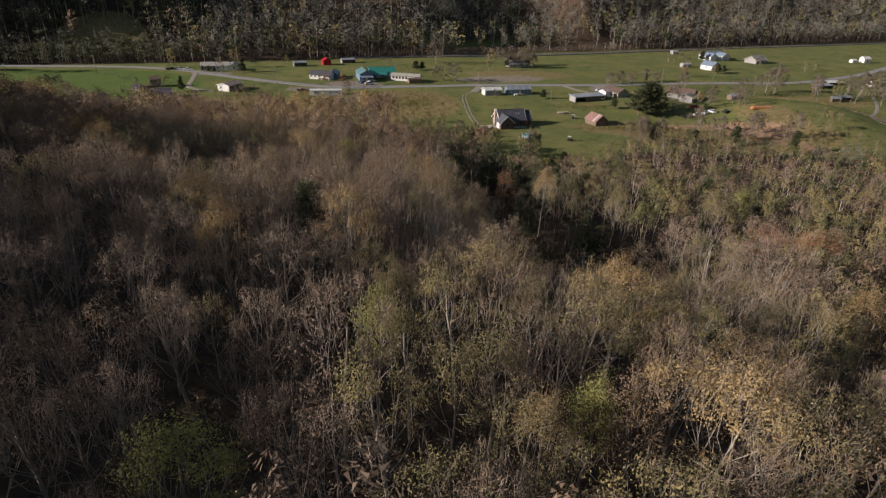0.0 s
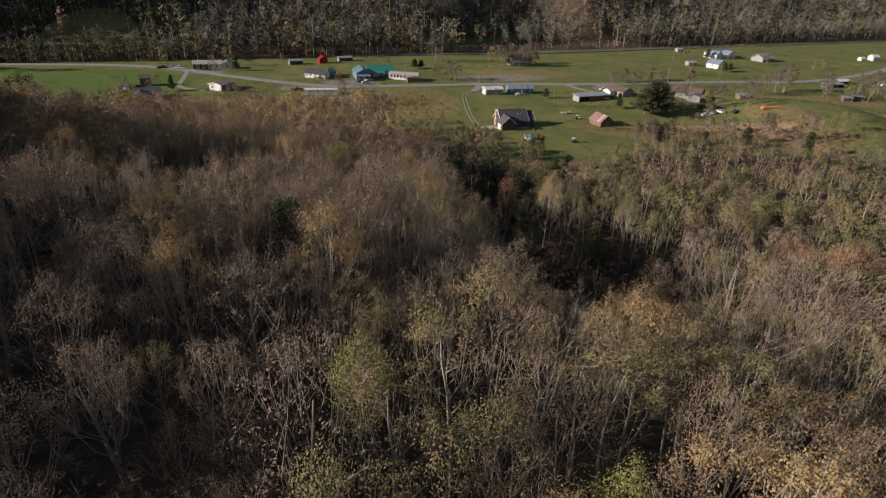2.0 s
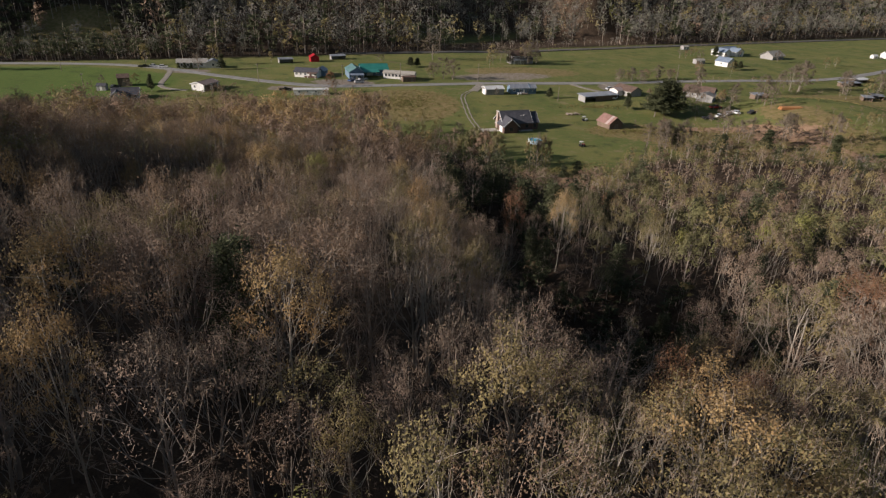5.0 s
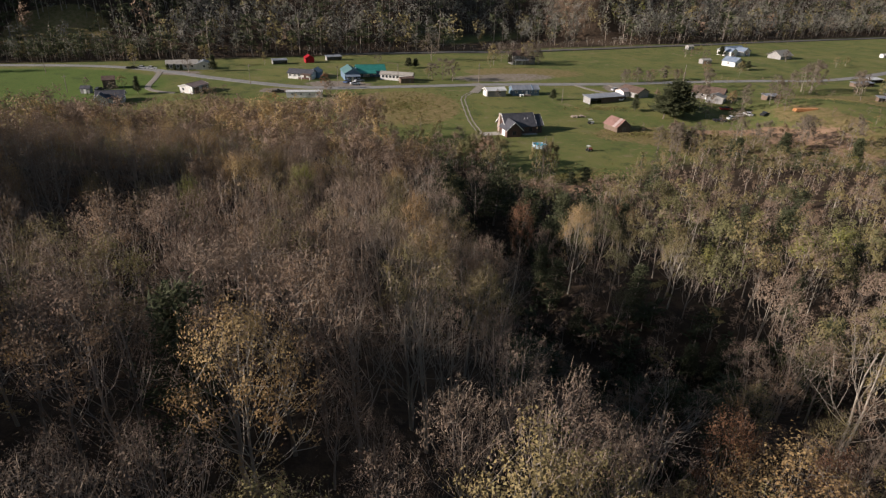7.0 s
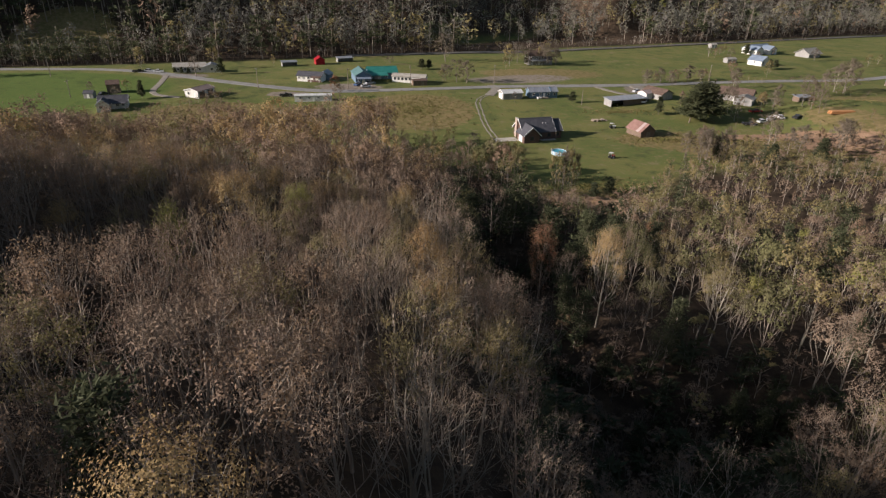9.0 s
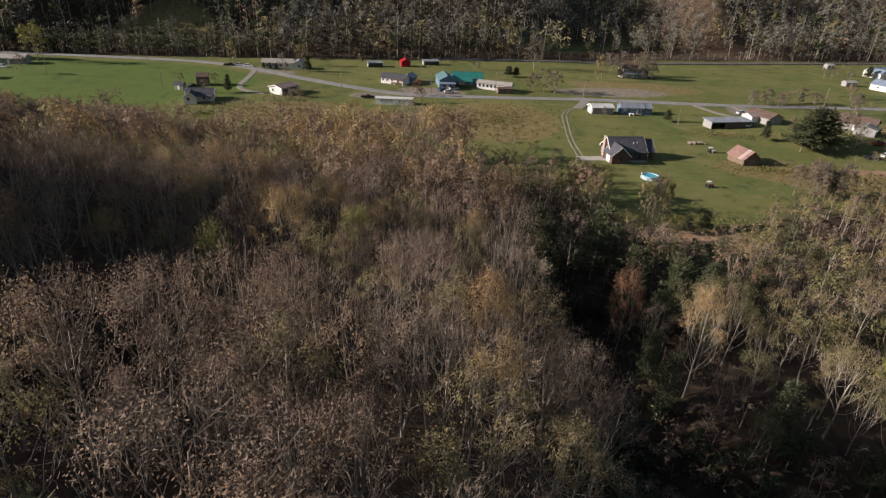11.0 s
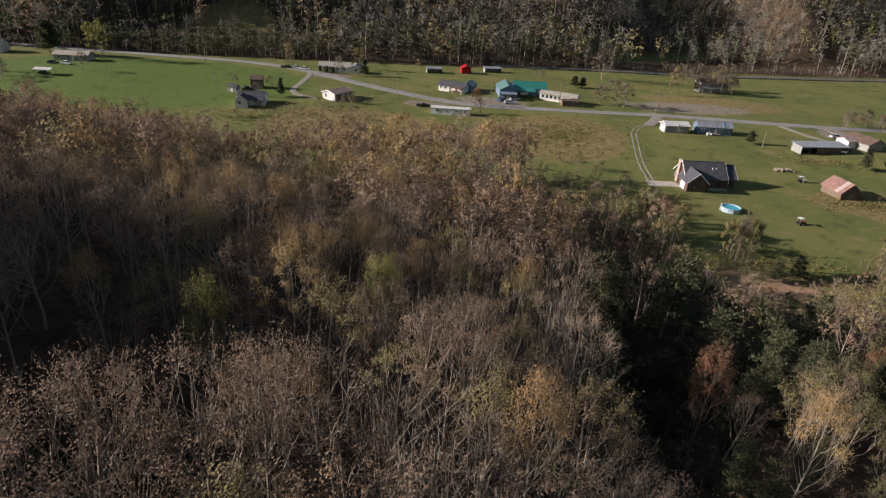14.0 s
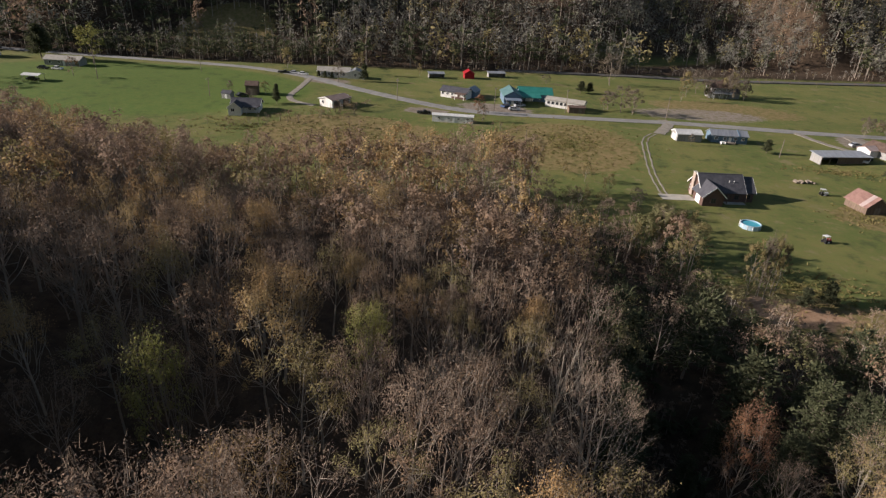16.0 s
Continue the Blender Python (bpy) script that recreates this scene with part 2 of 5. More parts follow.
def build_ground():
    xs, ys = axis(-3200, 3200, -290, 330, 4.0), axis(-3000, 3600, -20, 640, 4.0)
    gx, gy = np.meshgrid(xs, ys)
    gz = land(gx, gy)
    v = np.stack([gx, gy, gz], -1).reshape(-1, 3)
    nx, ny = len(xs), len(ys)
    i = (np.arange(ny - 1)[:, None] * nx + np.arange(nx - 1)[None]).ravel()
    tri = np.concatenate([np.stack([i, i + 1, i + nx + 1], -1), np.stack([i, i + nx + 1, i + nx], -1)])
    me = mesh_of("ground", v, tri, [ground_material()], smooth_faces=True)
    x, y = v[:, 0], v[:, 1]
    d = y - foot(x)
    field = in_field(x, y) * (1 - smooth(-4, 4, d)) * (1 - smooth(480, 700, np.abs(x)))
    field = np.maximum(field, meadow(x, y))
    zones = {
        "field": field,
        "lush": np.maximum(blob(x, y, -168, 303, 78, 46, 8), 0.4 * blob(x, y, 205, 268, 26, 30)),
        "rough": np.maximum.reduce([blob(x, y, 8, 282, 24, 26), blob(x, y, -60, 268, 32, 22), blob(x, y, 50, 188, 20, 9), 0.8 * blob(x, y, 95, 246, 20, 12), 0.7 * blob(x, y, 74, 362, 34, 16), 0.9 * blob(x, y, 138, 230, 46, 18), 0.6 * blob(x, y, 215, 300, 40, 16), blob(x, y, 166, 256, 12, 20, 10), 1.2 * blob(x, y, -178, 404, 26, 20, 25)]),
        "gravel": np.maximum.reduce([0.62 * blob(x, y, 60, 346, 30, 12, 10), 0.75 * blob(x, y, -20, 322, 16, 9), blob(x, y, -44, 306, 8, 6), blob(x, y, 112, 322, 7, 14), 0.8 * blob(x, y, -98, 345, 12, 7)]),
        "dirt": np.maximum.reduce([blob(x, y, 133, 250, 20, 5), 0.75 * blob(x, y, 152, 238, 17, 11, 10), blob(x, y, 155, 232, 6, 26, 20), blob(x, y, 49, 188, 13, 5) * 0.75, 0.8 * blob(x, y, 226, 262, 5, 34, 25)]),
    }
    for name, val in zones.items():
        a = me.attributes.new(name, "FLOAT", "POINT")
        a.data.foreach_set("value", np.asarray(val, np.float32))
    return tagged(new("ground", me), "valley floor of grass with wooded hillsides under fallen leaves", "ground", kind="structure")


ground = build_ground()


# ---- trees ----
class Shape:
    """Gathers triangles."""

    def __init__(self):
        self.v, self.t, self.m, self.n = [], [], [], 0

    def add(self, v, t, m=0):
        v, t = np.asarray(v, float).reshape(-1, 3), np.asarray(t, int).reshape(-1, 3)
        self.v.append(v)
        self.t.append(t + self.n)
        self.m.append(np.full(len(t), m))
        self.n += len(v)

    def tube(self, pts, radii, sides=4, m=0):
        pts = np.asarray(pts, float)
        k = len(pts)
        d = np.gradient(pts, axis=0)
        d /= np.linalg.norm(d, axis=1, keepdims=True) + 1e-9
        a = np.cross(d, (0.31, 0.87, 0.12))
        a /= np.linalg.norm(a, axis=1, keepdims=True) + 1e-9
        b = np.cross(d, a)
        ang = np.arange(sides) * 2 * np.pi / sides
        ring = a[:, None] * np.cos(ang)[None, :, None] + b[:, None] * np.sin(ang)[None, :, None]
        v = pts[:, None] + ring * np.asarray(radii, float)[:, None, None]
        i, j = np.meshgrid(np.arange(k - 1), np.arange(sides), indexing="ij")
        j2 = (j + 1) % sides
        p, q, r, s = i * sides + j, i * sides + j2, (i + 1) * sides + j2, (i + 1) * sides + j
        self.add(v, np.concatenate([np.stack([p, q, r], -1).reshape(-1, 3), np.stack([p, r, s], -1).reshape(-1, 3)]), m)

    def blades(self, p, d, width, rng, m=0, out=None):
        """Thin pointed slivers from places p along d; with out, they lie flat to that direction."""
        s = np.cross(d, rng.normal(size=p.shape) if out is None else out + rng.normal(0, 0.5, p.shape))
        s *= (width / 2) / (np.linalg.norm(s, axis=1, keepdims=True) + 1e-9)
        self.add(np.stack([p - s, p + s, p + d], 1), np.arange(len(p) * 3), m)

    def leaves(self, p, size, rng, out, m=1, slim=1.0):
        """Small leaf sprays that lie loosely on the crown, facing outwards."""
        n = out + rng.normal(0, 0.3, p.shape)
        n /= np.linalg.norm(n, axis=1, keepdims=True) + 1e-9
        a = rng.normal(size=p.shape) + (0, 0, 1.0 * (slim < 0.35))
        a -= n * (a * n).sum(1, keepdims=True)
        a /= np.linalg.norm(a, axis=1, keepdims=True) + 1e-9
        b = np.cross(n, a)
        s = size * rng.uniform(0.6, 1.4, (len(p), 1))
        w = 0.45 * slim
        self.add(np.stack([p - b * s * w, p + b * s * w, p + a * s], 1), np.arange(len(p) * 3), m)

    def arrays(self):
        return np.concatenate(self.v), np.concatenate(self.t), np.concatenate(self.m)


def unit(v):
    return v / (np.linalg.norm(v) + 1e-9)


def grow(seed, high, wide, limbs, subs, twigs, leaves, leaf_size, first=0.35, stems=1, slim=1.0, lod=0, clump=0.37, low=-0.08):
    """A broadleaved tree whose limbs reach clumps of twigs and leaves on a domed crown. lod: 0 near to 3 far. low: how far the crown reaches below its middle."""
    rng = np.random.default_rng(seed)
    wood, crown = Shape(), Shape()
    tips, outs = [], []
    thick = (1.0, 1.1, 1.2, 1.6)[lod]
    squash = rng.uniform(0.8, 1.2, 2)
    for s in range(stems):
        lean = rng.normal(0, 0.03 + 0.08 * (stems > 1), 2)
        k = (6, 5, 4, 3)[lod]
        hs = np.linspace(-0.04, 0.74, k) * high
        off = np.cumsum(rng.normal(0, 0.010 * high, (k, 2)), 0)
        pts = np.column_stack([off + hs[:, None] * lean, hs])
        r0 = 0.0105 * high * rng.uniform(0.8, 1.1) / stems ** 0.3
        wood.tube(pts, r0 * np.linspace(1.15, 0.35, k), (5, 4, 3, 3)[lod])
        mid = np.array([pts[-2, 0], pts[-2, 1], (0.61 + 0.1 * low) * high])
        count = max(3, limbs // stems)
        for i in range(count):
            f = first + (0.95 - first) * (i + rng.random()) / count
            h = (first + (f - first) * 0.72) * 0.74 * high
            base = np.array([np.interp(h, hs, pts[:, 0]), np.interp(h, hs, pts[:, 1]), h])
            az = i * 2.4 + rng.normal(0, 0.4)
            up = np.clip(low + (0.97 - low) * (f - first) / (0.95 - first) + rng.normal(0, 0.16), low, 0.98)
            flat = math.sqrt(1 - up * up)
            shell = np.array([wide * squash[0], wide * squash[1], (0.39 - 0.1 * low) * high])
            u_ = np.array([math.cos(az) * flat, math.sin(az) * flat, up])
            end = mid + u_ * shell * rng.uniform(0.8, 1.0)
            end[2] = max(end[2], h + 0.06 * high)
            out = np.array([math.cos(az), math.sin(az), 0.0])
            ctl = base + (end - base) * (0.62, 0.62, 0.36)
            n = 5 if lod < 2 else 3
            u = np.linspace(0, 1, n)[:, None]
            q = (1 - u) ** 2 * base + 2 * u * (1 - u) * ctl + u ** 2 * end
            q[1:-1] += rng.normal(0, 0.012 * high, (n - 2, 3))
            rr = r0 * (1.05 - 0.6 * f) * 0.45 * thick
            if lod < 3:
                wood.tube(q, rr * np.linspace(1, 0.25, n), 3)
            else:
                wood.blades(base[None], (end - base)[None], rr * 2, rng)
            tips.append(end)
            outs.append(u_)
            for j in range(subs):
                g = rng.uniform(0.35, 0.85)
                b0 = np.array([np.interp(g, u[:, 0], q[:, a]) for a in range(3)])
                v_ = unit(u_ + rng.normal(0, 0.42, 3) + (0, 0, 0.12))
                e = mid + v_ * shell * rng.uniform(0.72, 1.04)
                e = b0 + (e - b0) * min(1.0, 0.36 * high / (np.linalg.norm(e - b0) + 1e-6))
                if lod < 1:
                    wood.tube([b0, (b0 + e) / 2 + (0, 0, -0.006 * high) + rng.normal(0, 0.006 * high, 3), e], rr * np.array([0.62, 0.42, 0.16]), 3)
                elif lod < 3:
                    wood.blades(b0[None], (e - b0)[None], rr * 0.6, rng)
                tips.append(e)
                outs.append(v_)
    tips, outs = np.array(tips), np.array(outs)
    size = rng.uniform(0.35, 1.35, len(tips)) * (0.5 + 0.5 * np.clip(outs[:, 2] * 1.4, 0, 1))
    i = rng.integers(0, len(tips), max(twigs, 8))
    d = outs[i] + rng.normal(0, 0.42, (len(i), 3)) + (0, 0, 0.7)
    d *= (rng.uniform(0.025, 0.055, (len(i), 1)) * high) / np.linalg.norm(d, axis=1, keepdims=True)
    p = tips[i] - d * 0.5 + rng.normal(0, 0.22, (len(i), 3))
    if twigs:
        crown.blades(p, d, (0.024, 0.045, 0.07, 0.13)[lod], rng, 0)
    if leaves:
        j = rng.choice(len(tips), leaves, p=size / size.sum())
        spread = rng.normal(0, 1, (leaves, 3)) * (clump, clump, clump * 0.8) * size[j][:, None] * (high / 13) * 1.3
        inner = mid + (tips[j] - mid) * rng.uniform(0.8, 1.03, (leaves, 1))
        place = inner + spread
        face = (place - mid) / shell ** 2
        face /= np.linalg.norm(face, axis=1, keepdims=True) + 1e-9
        local = spread / (np.linalg.norm(spread, axis=1, keepdims=True) + 1e-9)
        crown.leaves(place, leaf_size, rng, 0.7 * face + 0.5 * local + (0, 0, 0.15), 1, slim)
    return wood, crown


def grow_far(seed, high, wide, sprays, slim):
    """A distant broadleaved tree: a stem, a few limbs and a tall uneven crown of upswept sprays that reaches low."""
    rng = np.random.default_rng(seed)
    wood, crown = Shape(), Shape()
    wood.blades(np.array([[0, 0, -0.03 * high]]), np.array([[rng.normal(0, 0.4), rng.normal(0, 0.4), 0.85 * high]]), 0.2, rng)
    lobes = rng.normal(0, 1, (7, 3))
    lobes /= np.linalg.norm(lobes, axis=1, keepdims=True)
    lobes[:, 2] = np.linspace(-0.95, 0.95, 7)
    base = np.tile((0, 0, 0.25 * high), (3, 1))
    mid, shell = np.array([0, 0, 0.56 * high]), np.array([wide, wide, 0.42 * high]) * rng.uniform(0.85, 1.1, 3)
    wood.blades(base, mid + lobes[:3] * shell * 0.8 - base, 0.12, rng)
    i = rng.integers(0, 7, sprays)
    out = lobes[i] + rng.normal(0, 0.3, (sprays, 3))
    out /= np.linalg.norm(out, axis=1, keepdims=True)
    p = mid + out * shell * rng.uniform(0.62, 1.02, (sprays, 1))
    crown.leaves(p, 0.86, rng, out + (0, 0, 0.1), 1, slim)
    return wood, crown


def grow_pine(seed, high, wide, whorls, per, needles, size):
    rng = np.random.default_rng(seed)
    wood, crown = Shape(), Shape()
    hs = np.linspace(-0.04, 1.0, 7) * high
    off = np.cumsum(rng.normal(0, 0.006 * high, (7, 2)), 0)
    pts = np.column_stack([off, hs])
    wood.tube(pts, 0.014 * high * np.linspace(1.1, 0.12, 7), 5)
    ps, ds = [], []
    for i in range(whorls):
        f = 0.16 + 0.82 * (i + rng.random() * 0.6) / whorls
        for j in range(per):
            az = rng.uniform(0, 2 * np.pi)
            ln = wide * (1.02 - f) ** 0.65 * rng.uniform(0.55, 1.1)
            d = unit(np.array([math.cos(az), math.sin(az), rng.uniform(-0.05, 0.45)]))
            b0 = np.array([np.interp(f * high, hs, pts[:, 0]), np.interp(f * high, hs, pts[:, 1]), f * high])
            e = b0 + d * ln
            wood.tube([b0, (b0 + e) / 2 + (0, 0, -0.04 * ln), e], 0.0035 * high * np.array([1, 0.7, 0.3]), 3)
            for w in np.linspace(0.25, 1.0, 5):
                ps.append(b0 + (e - b0) * w)
                ds.append(d)
    ps, ds = np.array(ps), np.array(ds)
    i = rng.integers(0, len(ps), needles)
    p = ps[i] + rng.normal(0, 0.035 * high, (needles, 3)) * (1, 1, 0.7)
    d = ds[i] + rng.normal(0, 0.7, (needles, 3)) + (0, 0, 0.2)
    d *= size * rng.uniform(0.7, 1.5, (needles, 1)) / np.linalg.norm(d, axis=1, keepdims=True)
    face = (p - (0, 0, 0.35 * high)) * (1, 1, 0.5)
    face /= np.linalg.norm(face, axis=1, keepdims=True) + 1e-9
    crown.blades(p, d, size * 0.45, rng, 1, face + (0, 0, 0.3))
    return wood, crown


def tree_meshes(name, wood, crown, bark, leaf):
    vw, tw, _ = wood.arrays()
    vc, tc, mc = crown.arrays()
    return mesh_of("trunk", vw, tw, [bark], smooth_faces=True), mesh_of("crown", vc, tc, [TWIG, leaf], mc)


# each kind: its name, label, leaf, bark, and how it grows (height 13 m is scaled when planted)
KINDS = {
    "bare": ("bare_tree", "leafless grey-brown hardwood tree with fine upswept twigs", "tan", BARK, dict(high=13, wide=3.3, limbs=13, subs=4, twigs=400, leaves=1750, leaf_size=0.155, first=0.3, slim=0.42, clump=0.3)),
    "pale": ("pale_tree", "bare tree with pale grey forked trunks in sunlight", "tan", BARK_PALE, dict(high=13, wide=3.8, limbs=12, subs=4, twigs=700, leaves=800, leaf_size=0.125, first=0.2, stems=2, slim=0.4, clump=0.32)),
    "brown": ("oak_tree", "broad tree holding dry brown autumn leaves", "brown", BARK, dict(high=12.5, wide=3.3, limbs=12, subs=4, twigs=350, leaves=2700, leaf_size=0.1, first=0.28, clump=0.29)),
    "olive": ("olive_tree", "slender tree with thin olive-green late leaves", "olive", BARK_PALE, dict(high=12.5, wide=3.1, limbs=10, subs=4, twigs=300, leaves=2800, leaf_size=0.105, clump=0.3)),
    "young": ("young_tree", "young bushy tree in dull olive-green leaf", "dull", BARK, dict(high=10.5, wide=2.7, limbs=10, subs=4, twigs=200, leaves=2300, leaf_size=0.11, first=0.14)),
    "gold": ("golden_tree", "tree with golden-yellow autumn leaves", "gold", BARK_PALE, dict(high=12.5, wide=3.2, limbs=11, subs=4, twigs=250, leaves=4300, leaf_size=0.1, clump=0.3)),
    "rust": ("rusty_tree", "small tree with rust-orange autumn leaves", "rust", BARK, dict(high=11, wide=2.8, limbs=10, subs=4, twigs=250, leaves=2800, leaf_size=0.1)),
    "lime": ("green_tree", "rounded tree still in yellow-green leaf", "lime", BARK, dict(high=12, wide=2.7, limbs=10, subs=4, twigs=150, leaves=3200, leaf_size=0.11)),
}
PROTO, MID, YARDS, LOW, FAR, SHRUB = {}, {}, {}, {}, {}, {}
for n_kind, (key, (name, label, leaf, bark, how)) in enumerate(KINDS.items()):
    PROTO[key] = []
    for k in range(3):
        how_k = dict(how, high=how["high"] * (0.94 + 0.06 * k), wide=how["wide"] * (1.1 - 0.08 * k))
        PROTO[key].append(tree_meshes(name, *grow(100 * n_kind + k, **how_k), bark, LEAF[leaf]))
    thin = how.get("slim", 1.0) < 1
    mid = dict(how, limbs=9, subs=3, twigs=how["twigs"] // 5, leaves=900, leaf_size=0.29 if thin else 0.23, slim=0.45 if thin else 1.0, lod=1)
    MID[key] = [tree_meshes(name, *grow(100 * n_kind + 10 + k, **mid), bark, LEAF[leaf]) for k in range(3)]
    yard = dict(how, limbs=9, subs=4, twigs=how["twigs"] // 4, leaves=1400, leaf_size=0.46 if thin else 0.31, slim=0.34 if thin else 1.0, first=0.12, low=-0.7, lod=1)
    YARDS[key] = [tree_meshes(name, *grow(100 * n_kind + 60 + k, **yard), bark, LEAF["drab" if thin else leaf]) for k in range(3)]
    lo = dict(how, limbs=6, subs=3, twigs=10, leaves=560, leaf_size=0.36 if thin else 0.26, slim=0.45 if thin else 1.0, stems=1, lod=2)
    LOW[key] = [grow(100 * n_kind + 20 + k, **lo) for k in range(4)]
    SHRUB[key] = [grow(100 * n_kind + 80 + k, **dict(how, limbs=4, subs=2, twigs=0, leaves=100, leaf_size=0.75, slim=0.5 if thin else 0.8, stems=1, first=0.1, lod=3)) for k in range(5)]
    FAR[key] = [grow_far(100 * n_kind + 40 + k, how["high"], how["wide"], 125 if thin else 100, 0.42 if thin else 0.6) for k in range(6)]
PROTO["pine"] = [tree_meshes("pine_tree", *grow_pine(900 + k, 11, 3.7 - 0.4 * k, 13, 6, 3000, 0.36), BARK, LEAF["pine"]) for k in range(3)]
MID["pine"] = [tree_meshes("pine_tree", *grow_pine(930 + k, 11, 3.7 - 0.4 * k, 11, 5, 1700, 0.5), BARK, LEAF["pine"]) for k in range(3)]
YARDS["pine"] = [tree_meshes("pine_tree", *grow_pine(960 + k, 11, 4.0 - 0.4 * k, 13, 6, 3200, 0.7), BARK, LEAF["pine"]) for k in range(3)]
LOW["pine"] = [grow_pine(920 + k, 11, 3.6, 7, 3, 330, 0.85) for k in range(3)]
FAR["pine"] = [grow_pine(940 + k, 11, 2.9, 3, 2, 60, 1.3) for k in range(3)]
RICH = {}
for key in ("gold", "lime", "rust"):
    name, _, leaf, bark, how = KINDS[key]
    RICH[key] = [tree_meshes(name, *grow(700 + 10 * len(RICH) + k, **dict(how, high=how["high"] * (0.94 + 0.06 * k), limbs=14, subs=5, leaves=5600, leaf_size=0.1, first=0.24, clump=0.34, low=-0.3)), bark, LEAF[leaf]) for k in range(3)]
KINDS["pine"] = ("pine_tree", "dark green pine with dense needles", "pine", BARK, {})
PROTO_HIGH = {"pine": 11.5, **{k: v[4]["high"] * 1.02 for k, v in KINDS.items() if v[4]}}
rng = np.random.default_rng(7)
planted = {k: 0 for k in KINDS}


def plant(kind, x, y, high, spread=1.0, label="", turn=None, near=True, dense=False):
    """One tree of its own, with trunk and crown."""
    name, text = KINDS[kind][0], label or KINDS[kind][1]
    k = int(rng.integers(0, 3))
    top = new(name)
    top.empty_display_size = 0.5
    if not near and kind in ("bare", "pale") and spread > 0.5:
        spread *= 1.3
    s = high / (PROTO_HIGH[kind] * (0.94 + 0.06 * k if kind != "pine" else 1))
    top.matrix_basis = Matrix.LocRotScale((x, y, z_at(x, y)), Euler((rng.normal(0, 0.035), rng.normal(0, 0.035), rng.uniform(0, 6.28) if turn is None else turn)), (s * spread, s * spread, s))
    for part_name, me in zip(("trunk", "crown"), (YARDS if not near else RICH if dense and kind in RICH else PROTO if dense or 18 < y < 148 and -52 < x < 50 else MID)[kind][k]):
        new(part_name, me).parent = top
    tagged(top, text, "tree", "trees of the wood")
    planted[kind] += 1
    return top


class Thicket:
    """Trees of one kind, past counting, in one mesh."""

    def __init__(self, kind, low, leaf=None):
        self.leaf = leaf
        self.kind, self.low, self.v, self.t, self.m, self.n = kind, low, [], [], [], 0

    def add(self, x, y, high, spread=1.0):
        src = self.low[int(rng.integers(0, len(self.low)))]
        a, s = rng.uniform(0, 6.28), high / PROTO_HIGH[self.kind]
        rot = np.array([[math.cos(a), -math.sin(a), 0], [math.sin(a), math.cos(a), 0], [0, 0, 1]]) * s
        rot[:2] *= spread
        for sh, is_crown in ((src[0], 0), (src[1], 1)):
            v, t, m = sh.arrays()
            self.v.append(v @ rot.T + (x, y, z_at(x, y)))
            self.t.append(t + self.n)
            self.m.append(m + 1 if is_crown else m)
            self.n += len(v)

    def done(self, name, label):
        if not self.n:
            return
        _, _, leaf, bark, _ = KINDS[self.kind]
        me = mesh_of(name, np.concatenate(self.v), np.concatenate(self.t), [bark, TWIG, LEAF[self.leaf or leaf]], np.concatenate(self.m))
        tagged(new(name, me), label, "trees", kind="stuff")


def scatter(x0, x1, y0, y1, gap):
    """Uneven places about so far apart."""
    xs, ys = np.arange(x0, x1, gap), np.arange(y0, y1, gap)
    gx, gy = np.meshgrid(xs, ys)
    gx = gx + (np.arange(len(ys))[:, None] % 2) * gap / 2
    p = np.stack([gx, gy], -1).reshape(-1, 2)
    return p + rng.uniform(-0.42, 0.42, p.shape) * gap


def pick(weights):
    keys = list(weights)
    w = np.array([weights[k] for k in keys], float)
    return keys[int(rng.choice(len(keys), p=w / w.sum()))]


